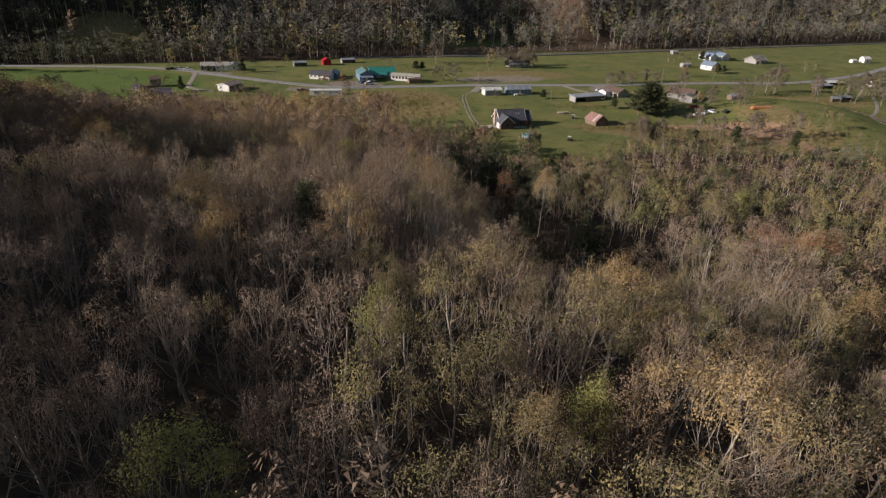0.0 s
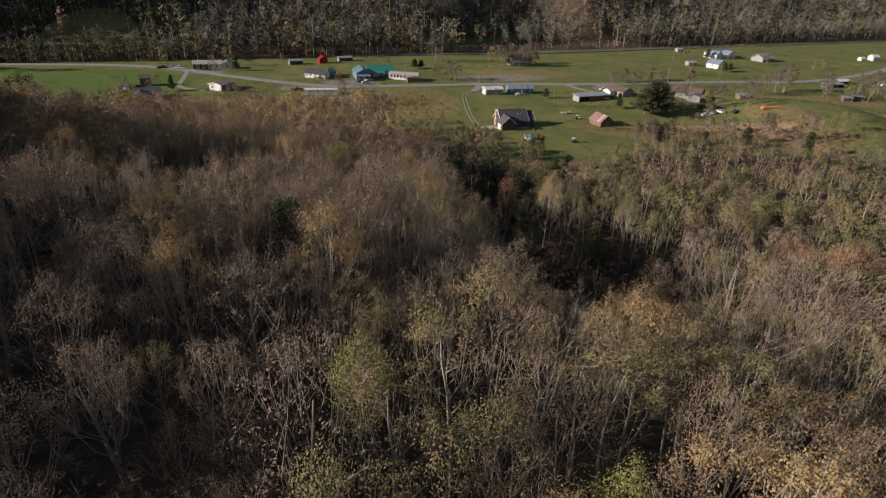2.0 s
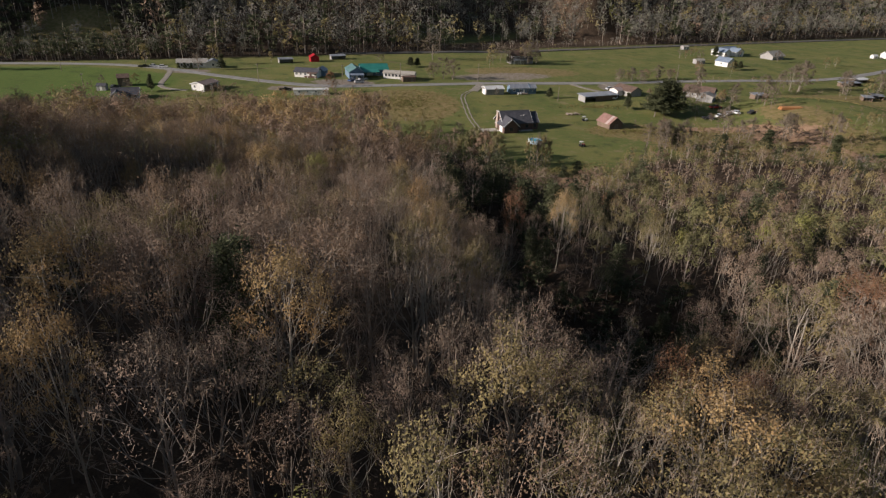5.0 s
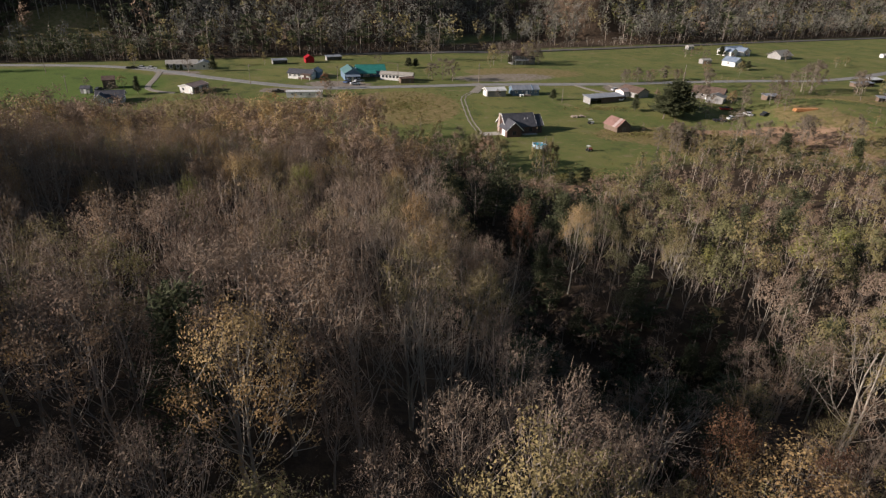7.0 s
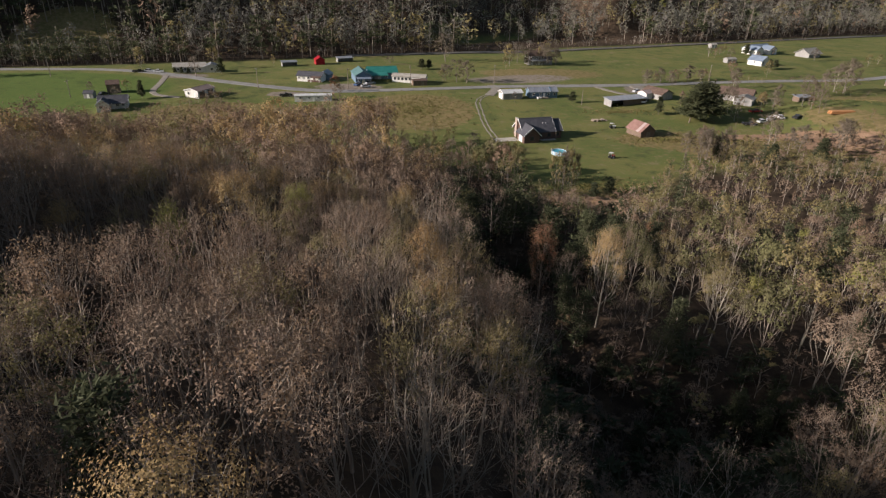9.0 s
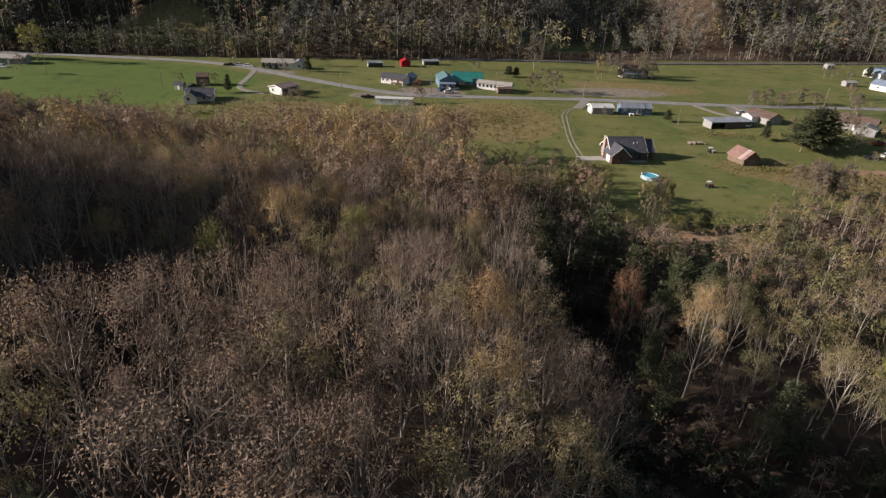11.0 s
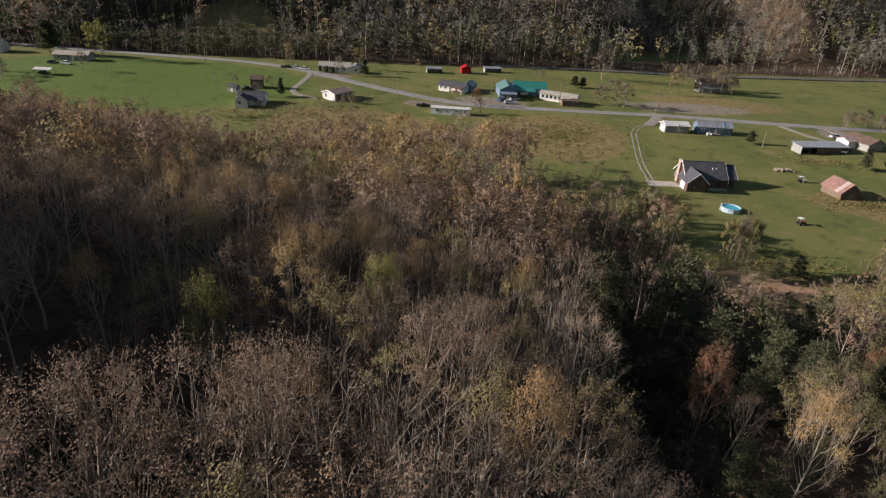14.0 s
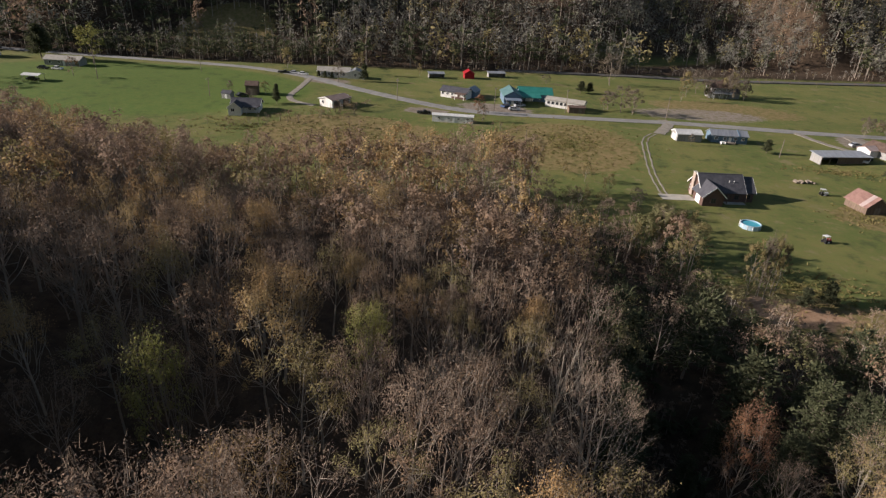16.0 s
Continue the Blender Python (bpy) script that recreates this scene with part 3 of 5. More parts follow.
def mixture(x, y):
    """Which trees stand here, and how high."""
    if right_gully(x, y) < (8.5 if y < 112 else 6):
        return {"pine": 3, "bare": 3, "brown": 1}, 6.5
    if left_gully(x, y) < 8:
        return {"bare": 4, "brown": 2, "pine": 1}, 6.5
    if 12 < x < 36 + 0.9 * (min(y, 145) - 122) and 124 < y < 190:
        return {"pine": 6, "bare": 1.2, "young": 2.6, "olive": 1, "brown": 0.4}, 10.5 if 18 < x < 34 and y < 146 else 14.5 if y < 160 and x < 33 else 12.5 if y < 160 else 8.5
    if 22 < x < 46 and 106 < y < 125:
        return {"pine": 4, "young": 2.2, "bare": 2.4, "olive": 0.6}, 9.5
    if x > 34 and y > 92:
        return {"young": 4, "olive": 5, "lime": 0.25, "bare": 2.4, "pine": 1.3, "pale": 0.8, "brown": 1.4}, 13.5 if y < 140 else 10.5 if y < 172 else 7.5
    if x > 45 and y < 92:
        return {"olive": 3.4, "young": 1.4, "bare": 2, "brown": 4, "gold": 0.6, "pine": 0.4}, 14
    if -2 < x < 10 and 56 < y < 72:
        return {"bare": 5, "brown": 3, "olive": 0.8}, 13
    # olive wood, picked paler and taller to stand in for stronger sun
    if x > -2 and y < 62:
        return {"olive": 6.4, "brown": 2.8, "bare": 1.4, "pale": 1.6, "lime": 0.15, "gold": 1.6}, 16
    # darker, lower kinds put the shade of this side into the tree colours
    if x < -4 and y < 68:
        return {"bare": 6, "brown": 3.4, "olive": 0.4}, 14 if y > 48 else 12.8
    if x > 4 and y < 100:
        return {"olive": 3.4, "bare": 3.0, "brown": 2.6, "pale": 2.0, "gold": 0.8, "rust": 0.3}, 15.5 if x < 16 else 12.5
    if x > 2 and y > 185:
        return {"olive": 3, "young": 2, "bare": 5, "pale": 1.2, "pine": 0.8, "brown": 1}, 10.5
    if y > 185 and -42 < x < 10:
        return {"brown": 4.5, "bare": 3, "gold": 3.2}, 18
    if y > 138 and x > -75:
        return {"brown": 5, "bare": 3.5, "gold": 1.8, "olive": 0.8}, 15
    if x < -55 and y > 125:
        return {"brown": 5, "bare": 4, "gold": 1.4}, 15
    if x > -12 and y > 100:
        return {"bare": 4, "olive": 3, "brown": 2.6, "pale": 2.2, "gold": 1.8}, 15.5
    if y > 112:
        return {"bare": 4, "brown": 5, "gold": 1.5, "olive": 1.2}, 15.5
    return {"bare": 6, "brown": 3.8, "olive": 0.9, "pale": 0.3, "gold": 0.4}, 16.5


# trees that stand out: kind, place, height of the top, spread
MARKED = [
    ("lime", -1.4, 43.5, 37.8, 1.0), ("lime", -11, 24, 41, 1.1), ("gold", -5.2, 66.5, 39.0, 0.85), ("pine", -11, 72.5, 37.0, 1.0), ("gold", -16.5, 56, 41.0, 0.6),
    ("lime", -22.6, 117.5, 30.2, 0.6), ("gold", 32.3, 122.7, 22.6, 0.85), ("rust", 51.7, 149.2, 12.5, 0.9), ("pale", 28.1, 80.5, 28.0, 1.1), ("gold", 27, 61, 32.0, 1.1),
    ("rust", 29.5, 71.5, 26.5, 0.55), ("rust", 34, 66, 27.0, 0.6), ("pale", 52, 72, 30.0, 1.3), ("pale", 57, 76, 29.0, 1.3), ("pale", 48, 80, 28.0, 1.2), ("lime", 14, 33, 36.0, 1.0),
    ("gold", 8.2, 96.5, 31.0, 0.68), ("gold", 6.8, 111.5, 29.0, 0.85), ("gold", 5.3, 143.5, 21.5, 1.1), ("lime", -10.8, 128, 27.2, 0.9), ("gold", -20, 131, 28.5, 1.0),
    ("pale", 7, 134, 24.5, 0.9), ("rust", 26.8, 136, 18.5, 0.6), ("gold", -43, 104.5, 36.0, 0.9), ("gold", -49.5, 106, 36.0, 0.8), ("bare", -14.7, 100.5, 35.4, 1.0), ("bare", -20.5, 98, 35.0, 0.95), ("brown", -11, 103, 33.8, 0.9), ("bare", -25.5, 94.5, 35.2, 1.0), ("gold", -31, 148, 27.6, 0.9), ("gold", -18.5, 163, 25.4, 1.0), ("brown", -9.8, 206, 21.5, 1.1), ("gold", -36, 178, 21, 1.2), ("rust", 72, 88, 24.0, 1.2), ("rust", 66, 92, 23.0, 1.2), ("gold", 58, 60, 28, 1.1),
]
stands = [(x, y) for _, x, y, _, _ in MARKED]
for kind, x, y, top, spread in MARKED:
    plant(kind, x, y, min(21.0, max(6.0, top - z_at(x, y))), spread, dense=True)

thick = {k: Thicket(k, LOW[k]) for k in KINDS}
aside = {k: Thicket(k, FAR[k]) for k in KINDS}
for x, y in scatter(-150, 150, 4, 285, 5.5):
    if y > wood_edge(x) or min(math.hypot(x - a, y - b) for a, b in stands) < 3.6:
        continue
    w, high = mixture(x, y)
    kind = pick(w)
    high *= rng.uniform(0.76, 1.12)
    spread = rng.uniform(0.82, 1.12)
    near = 6 < y < 165 and -30 - 0.52 * y < x < 26 + 0.5 * y
    if not -12 - 0.8 * y < x < 12 + 0.88 * y:
        aside[kind].add(x, y, high, 1.3)
        continue
    if near and planted[kind] < 300 and y > 18:
        plant(kind, x, y, high, spread)
    else:
        thick[kind].add(x, y, high, spread)
for k, tk in thick.items():
    tk.done(KINDS[k][0].replace("_tree", "_wood"), "dense hillside wood: " + KINDS[k][1])

for k, tk in aside.items():
    tk.done(KINDS[k][0].replace("_tree", "_slope"), "outlying hillside wood: " + KINDS[k][1])

# undergrowth
under = {k: Thicket(k, SHRUB[k]) for k in ("bare", "brown", "olive")}
for x, y in scatter(-120, 140, 6, 240, 6.9):
    if y < wood_edge(x):
        under[pick({"bare": 4, "brown": 3, "olive": 3} if x > 34 else {"bare": 4, "brown": 2})].add(x, y, rng.uniform(2.5, 5.5), 1.9)
# dark pine undergrowth, added in the gullies to deepen their shade by colour
under["pine"] = Thicket("pine", [grow_pine(980 + k, 11, 3.6, 4, 3, 110, 1.5) for k in range(3)])
for x, y in scatter(4, 66, 70, 204, 3.4):
    if right_gully(x, y) < 8 or (12 < x < 36 + 0.35 * (y - 122) and 124 < y < wood_edge(x)):
        under[pick({"pine": 5, "bare": 3.4, "brown": 1.2})].add(x, y, rng.uniform(2.2, 4.8), 1.6)
for x, y in scatter(-75, 60, 70, 120, 2.7):
    if left_gully(x, y) < 8.5 or right_gully(x, y) < 13:
        under[pick({"pine": 4, "bare": 4, "brown": 1})].add(x, y, rng.uniform(3.0, 6.0), 1.5)
for k, tk in under.items():
    tk.done(KINDS[k][0].replace("_tree", "_undergrowth"), "tangled undergrowth of saplings below the wood")

# the slopes beyond the picture's sides and behind, and the far mountain
# far bare trees take the grey that holds the haze
far = {k: Thicket(k, FAR[k], "grey" if k in ("bare", "pale") else None) for k in KINDS}
# trees on the unseen shoulder, added to roughen the edge of its shade
for x, y in scatter(-330, -150, -60, 240, 8.5):
    if y < wood_edge(x):
        far[pick({"bare": 5, "brown": 4, "pine": 1})].add(x, y, 13 * rng.uniform(0.8, 1.15), 1.5)
for x, y in scatter(-150, 240, -70, 4, 8.0):
    far[pick({"bare": 5, "brown": 4, "olive": 2})].add(x, y, 12 * rng.uniform(0.8, 1.15), 1.5)
for x, y in scatter(150, 300, 4, 200, 8.0):
    far[pick({"olive": 5, "bare": 4, "brown": 2})].add(x, y, 10 * rng.uniform(0.8, 1.15), 1.4)
for x, y in scatter(-340, 580, 310, 800, 7.1):
    d = y - float(foot(x))
    if d < 1 or d > 165 or meadow(x, y) > 0.4 or (d > 80 and rng.random() < 0.2):
        continue
    if 45 < x < 175 and d < 34 and rng.random() < 0.8:
        continue
    # left of x -120 real pines, with more added as dark colour for shade
    w = {"pine": 4, "bare": 4, "olive": 0.8} if d < 14 and x < 60 else ({"bare": 4, "brown": 1, "pine": 10} if x < -120 else {"bare": 11, "brown": 0.3, "olive": 1.4, "pine": 2.2, "lime": 0.15})
    w = {"pine": 7, "bare": 3} if -235 < x < -130 and d < 34 else w
    far[pick(w)].add(x, y, (13 if -235 < x < -130 and d < 34 else 21 if d < 36 else 19.5) * rng.uniform(0.6, 1.25), 1.1)
for x, y in scatter(-250, -120, 330, 400, 4.6):
    if 1 < y - float(foot(x)) < 26:
        far["pine"].add(x, y, rng.uniform(6, 12), 1.2)
verge = {k: Thicket(k, SHRUB[k], "grey" if k == "bare" else None) for k in ("bare", "olive", "brown")}
for x in np.arange(-300, 420, 2.1):
    if rng.random() < 0.8:
        verge[pick({"bare": 5, "olive": 2, "brown": 1})].add(x, float(foot(x)) + rng.uniform(0, 9), rng.uniform(2.5, 6.5), 1.7)
for k, tk in verge.items():
    tk.done(KINDS[k][0].replace("_tree", "_verge"), "bushes and saplings along the far road's verge")
for k, tk in far.items():
    tk.done(KINDS[k][0].replace("_tree", "_mountainside"), "far mountainside wood: " + KINDS[k][1])


# ---- roads ----
ASPHALT = plain("asphalt", (0.21, 0.205, 0.195), (0.28, 0.27, 0.255), 0.3, 0.9, relief=0.3)
OLD_ASPHALT = plain("old_asphalt", (0.09, 0.085, 0.078), (0.13, 0.122, 0.112), 0.3, 0.92, relief=0.3)
GRAVEL = plain("gravel", (0.21, 0.185, 0.15), (0.31, 0.28, 0.235), 0.7, 0.95, relief=0.5)
CONCRETE = plain("concrete", (0.38, 0.35, 0.3), (0.48, 0.45, 0.39), 0.5, 0.9, relief=0.3)


def ribbon(name, pts, width, mat, label, lift=0.1, kind="structure", depth=0.12):
    """A road of real thickness laid on the land along a line."""
    pts = np.array(pts, float)
    for _ in range(3):
        q = np.empty((2 * len(pts) - 2, 2))
        q[0::2], q[1::2] = 0.75 * pts[:-1] + 0.25 * pts[1:], 0.25 * pts[:-1] + 0.75 * pts[1:]
        pts = np.vstack([pts[:1], q, pts[-1:]])
    s = np.r_[0, np.cumsum(np.hypot(*np.diff(pts, axis=0).T))]
    u = np.linspace(0, s[-1], max(3, int(s[-1] / 2.0)))
    pts = np.column_stack([np.interp(u, s, pts[:, 0]), np.interp(u, s, pts[:, 1])])
    d = np.gradient(pts, axis=0)
    d /= np.linalg.norm(d, axis=1, keepdims=True)
    side = np.column_stack([-d[:, 1], d[:, 0]])
    rows = []
    for k in (-0.5, -0.25, 0, 0.25, 0.5):
        wob = 0.12 * np.sin(u * 0.9 + 7 * k) * (abs(k) == 0.5)
        e = pts + side * (k * width + wob)[:, None] if abs(k) == 0.5 else pts + side * k * width
        crown = 0.05 * (1 - abs(k) * 2)
        rows.append(np.column_stack([e, land(e[:, 0], e[:, 1]) + lift + crown]))
    rows.insert(0, rows[0] - (0, 0, depth + lift))
    rows.append(rows[-1] - (0, 0, depth + lift))
    v = np.stack(rows, 1)
    n, m = v.shape[:2]
    i = (np.arange(n - 1)[:, None] * m + np.arange(m - 1)[None]).ravel()
    tri = np.concatenate([np.stack([i, i + m, i + m + 1], -1), np.stack([i, i + m + 1, i + 1], -1)])
    tagged(new(name, mesh_of(name, v.reshape(-1, 3), tri, [mat])), label, "road", kind=kind)


ribbon("road", [(-330, 346), (-242, 349), (-195, 354), (-160, 358), (-135, 357), (-104, 348), (-80, 333), (-52, 319), (-28, 312), (-3, 316), (19, 320), (48, 327), (70, 329), (94, 331), (118, 335), (149, 343), (182, 346), (240, 356), (290, 378), (360, 430)], 5.6, ASPHALT, "narrow grey asphalt lane through the valley")
ribbon("road_highway", [(-30, 412), (53, 433), (119, 451), (179, 477), (253, 507), (333, 539), (449, 583), (560, 622), (640, 655)], 6.0, OLD_ASPHALT, "worn asphalt highway at the mountain's foot", 0.5)
ribbon("road_turn", [(44, 330), (46, 324), (43, 315), (40, 306)], 4.0, GRAVEL, "gravel turn-in from the lane")
for off in (-0.8, 0.8):
    ribbon("driveway_rut", [(43 + off, 312), (37 + off, 304), (33.5 + off, 294), (33.5 + off, 281), (33.5 + off, 265), (34.5 + off, 252), (35 + off, 246)], 0.5, GRAVEL, "worn gravel wheel track of a drive", 0.04)
ribbon("driveway_pad", [(33.5, 244.5), (38, 245.5), (42, 246.5)], 4.2, CONCRETE, "pale concrete parking pad beside the house", 0.08)
ribbon("driveway_loop", [(92, 330), (96, 320), (101, 312), (108, 307)], 2.6, GRAVEL, "gravel drive from the lane to a yard")
ribbon("driveway_yard", [(111, 334), (112, 324), (114, 312)], 5.0, GRAVEL, "wide gravel yard entrance")
ribbon("driveway_farm", [(-107, 349), (-102, 325), (-99, 305), (-92, 298), (-84, 296)], 2.4, GRAVEL, "gravel drive to a farm shed")
ribbon("field_track", [(262, 318), (238, 282), (222, 268), (214, 250), (226, 232)], 1.6, GRAVEL, "sandy track over the pasture", 0.05)

# ---- building parts ----
WHITE = plain("white_siding", (0.62, 0.60, 0.56), (0.76, 0.74, 0.70), 0.8, streak=(1, 1, 0.25))
BRICK = plain("red_brown_brick", (0.10, 0.06, 0.05), (0.14, 0.085, 0.068), 2.0, relief=0.3)
WOODWALL = plain("weathered_boards", (0.13, 0.09, 0.065), (0.21, 0.155, 0.115), 1.2, streak=(2, 2, 0.2), relief=0.4)
GREYWALL = plain("grey_boards", (0.24, 0.23, 0.22), (0.34, 0.33, 0.31), 1.2, streak=(2, 2, 0.2))
BLUEWALL = plain("blue_grey_siding", (0.10, 0.16, 0.22), (0.15, 0.21, 0.27), 0.8)
PINKBRICK = plain("pale_red_brick", (0.36, 0.22, 0.17), (0.45, 0.29, 0.22), 2.0, relief=0.3)
SHINGLE = plain("dark_shingles", (0.055, 0.055, 0.065), (0.09, 0.09, 0.10), 0.9, relief=0.4)
BROWNROOF = plain("brown_shingles", (0.10, 0.065, 0.05), (0.16, 0.11, 0.085), 0.9, relief=0.4)
METAL = plain("galvanised_roof", (0.30, 0.315, 0.34), (0.42, 0.435, 0.46), 0.5, 0.5, 0.5, 0.5, (3, 0.4, 1))
WHITEMETAL = plain("white_metal_roof", (0.62, 0.61, 0.58), (0.76, 0.75, 0.72), 0.5, 0.5, 0.2, 0.4)
RUST = plain("rusty_sheet", (0.22, 0.125, 0.105), (0.30, 0.18, 0.15), 0.6, 0.8, 0.2, 0.3, (2, 0.5, 1))
RUST_PALE = plain("faded_sheet", (0.36, 0.28, 0.26), (0.46, 0.37, 0.34), 0.6, 0.7, 0.2, 0.3)
TEAL = plain("green_metal_roof", (0.03, 0.20, 0.165), (0.045, 0.25, 0.205), 0.5, 0.5, 0.2, 0.4)
TEALGREY = plain("grey_green_metal", (0.10, 0.20, 0.20), (0.15, 0.26, 0.26), 0.5, 0.5, 0.2, 0.4)
BLUEMETAL = plain("blue_metal_roof", (0.19, 0.24, 0.31), (0.27, 0.32, 0.39), 0.5, 0.5, 0.2, 0.4)
TANROOF = plain("tan_shingles", (0.30, 0.28, 0.24), (0.40, 0.37, 0.32), 0.8)
RED = plain("bright_red_paint", (0.30, 0.008, 0.016), (0.37, 0.012, 0.02), 0.8, 0.6)
TRIM = plain("white_trim", (0.72, 0.71, 0.68), (0.8, 0.79, 0.76), 2)
WOOD = plain("grey_timber", (0.16, 0.13, 0.10), (0.26, 0.215, 0.17), 1.5, streak=(3, 3, 0.3))
ORANGE = plain("orange_lumber", (0.45, 0.20, 0.08), (0.55, 0.28, 0.12), 1.5)
RUBBER = plain("black_rubber", (0.02, 0.02, 0.02), (0.035, 0.035, 0.035), 4, 0.9)
CHROME = plain("dull_steel", (0.45, 0.45, 0.46), (0.6, 0.6, 0.6), 3, 0.4, 0.9)
WATER, _t, _b = material("pool_water", 0.08, 0, 0.5)
_t.links.new(mix(_t, noise_of(_t, 0.8), (0.05, 0.33, 0.42), (0.08, 0.42, 0.50)), _b.inputs["Base Color"])
bump(_t, _b, noise_of(_t, 3.0), 0.15, 0.03)
POND, _t, _b = material("pond_water", 0.06, 0, 0.5)
_t.links.new(mix(_t, noise_of(_t, 0.2), (0.02, 0.022, 0.02), (0.035, 0.035, 0.028)), _b.inputs["Base Color"])
GLASS, _t, _b = material("window_glass", 0.06, 0, 0.6)
_t.links.new(mix(_t, noise_of(_t, 0.5), (0.02, 0.024, 0.03), (0.04, 0.045, 0.05)), _b.inputs["Base Color"])


def part(name, bm, mat, parent, label=""):
    """Links a bmesh as one mesh object under a thing."""
    me = bpy.data.meshes.new(name)
    bmesh.ops.recalc_face_normals(bm, faces=bm.faces)
    bm.to_mesh(me)
    bm.free()
    me.materials.append(mat)
    ob = new(name, me)
    ob.parent = parent
    if label:
        ob["label"] = label
    return ob


def box(x, y, z, w, d, h, bevel=0.0, turn=0.0, bm=None):
    """A box on its base's centre."""
    bm = bm or bmesh.new()
    r = bmesh.ops.create_cube(bm, size=1, matrix=pose(x, y, z + h / 2, 0, 0, turn) @ Matrix.Diagonal((w, d, h, 1)))
    if bevel:
        edges = {e for v in r["verts"] for e in v.link_edges}
        bmesh.ops.bevel(bm, geom=list(edges), offset=bevel, segments=2, affect="EDGES")
    return bm


def prism(profile, length, axis_="x", at=(0, 0, 0)):
    """A profile of (across, up) pulled along an axis, centred."""
    bm = bmesh.new()
    rings = []
    for s in (-length / 2, length / 2):
        rings.append([bm.verts.new((s + at[0], a + at[1], b + at[2]) if axis_ == "x" else (a + at[0], s + at[1], b + at[2])) for a, b in profile])
    n = len(profile)
    bm.faces.new(rings[0])
    bm.faces.new(rings[1][::-1])
    for i in range(n):
        bm.faces.new((rings[0][i], rings[0][(i + 1) % n], rings[1][(i + 1) % n], rings[1][i]))
    return bm


def cyl(x, y, z, r, h, sides=12, r2=None, m=None):
    bm = bmesh.new()
    bmesh.ops.create_cone(bm, cap_ends=True, segments=sides, radius1=r, radius2=r if r2 is None else r2, depth=h, matrix=(m or Matrix.Identity(4)) @ Matrix.Translation((x, y, z + h / 2)))
    return bm


def base_of(name, x, y, turn, label, category, group="", sink=0.0):
    top = new(name)
    top.matrix_basis = pose(x, y, z_at(x, y) - sink, 0, 0, turn)
    return tagged(top, label, category, group)


def block(top, w, d, h, rise, wall, roof, at=(0, 0), ridge="x", over=0.45, trim=None, sheet=0):
    """Walls with gables and a roof of two slabs; the ridge runs along x or y. sheet: roof sheets a side, each a piece of its own."""
    span, length = (d, w) if ridge == "x" else (w, d)
    p = [(-span / 2, -0.4), (span / 2, -0.4), (span / 2, h), (0, h + rise - 0.02), (-span / 2, h)]
    if rise < 0.01:
        p = [(-span / 2, -0.4), (span / 2, -0.4), (span / 2, h), (-span / 2, h)]
    part("wall", prism(p, length, ridge, (*at, 0)), wall, top)
    if rise < 0.01:
        part("roof", box(at[0], at[1], h + 0.003, w + 2 * over, d + 2 * over, 0.2, 0.04), roof, top)
        return
    k = rise / (span / 2)
    t = 0.16
    for s in (-1, 1):
        e = span / 2 + over
        prof = [(0, h + rise), (s * e, h - over * k), (s * e, h - over * k + t), (0, h + rise + t)]
        if not sheet:
            part("roof", prism(prof, length + 2 * over, ridge, (*at, 0)), roof, top)
        else:
            full = length + 2 * over
            for i in range(sheet):
                c = -full / 2 + full * (i + 0.5) / sheet
                off = (at[0] + c, at[1], 0.02 * (i % 2)) if ridge == "x" else (at[0], at[1] + c, 0.02 * (i % 2))
                part("roof_sheet", prism(prof, full / sheet - 0.02, ridge, off), roof[i % len(roof)] if s < 0 else roof[(i + 1) % len(roof)], top)
    if not sheet:
        cap = prism([(-0.22, h + rise + t - 0.05), (0.22, h + rise + t - 0.05), (0, h + rise + t + 0.05)], length + 2 * over, ridge, (*at, 0))
        part("ridge_cap", cap, roof, top)
    if trim:
        for end in (-1, 1):
            for s in (-1, 1):
                e = span / 2 + over
                o = length / 2 + over + 0.03
                prof = [(0, h + rise + t + 0.01), (0, h + rise - 0.12), (s * e, h - over * k - 0.12), (s * e, h - over * k + t + 0.01)]
                off = (at[0] + end * o, at[1], 0) if ridge == "x" else (at[0], at[1] + end * o, 0)
                part("fascia", prism(prof, 0.06, ridge, off), trim, top, "white painted gable board")


def window(top, face, pos, z, w=1.0, h=1.2, frame_mat=None):
    """face: '-y', '+y', '-x' or '+x', pos: the place of its middle on that wall."""
    turn = {"-y": 0, "+x": 90, "+y": 180, "-x": -90}[face]
    m = pose(pos[0], pos[1], z, 0, 0, turn)
    holder = bmesh.new()
    for a, b, c, d in ((0, h / 2, w + 0.16, 0.1), (0, -h / 2, w + 0.16, 0.1), (-w / 2, 0, 0.1, h), (w / 2, 0, 0.1, h), (0, 0, 0.06, h)):
        bmesh.ops.create_cube(holder, size=1, matrix=m @ Matrix.Translation((a, -0.02, b)) @ Matrix.Diagonal((c, 0.14, d, 1)))
    f = part("window", holder, frame_mat or TRIM, top, "white window frame")
    g = bmesh.new()
    bmesh.ops.create_cube(g, size=1, matrix=m @ Matrix.Translation((0, -0.015, 0)) @ Matrix.Diagonal((w, 0.06, h, 1)))
    part("pane", g, GLASS, f, "dark window glass")


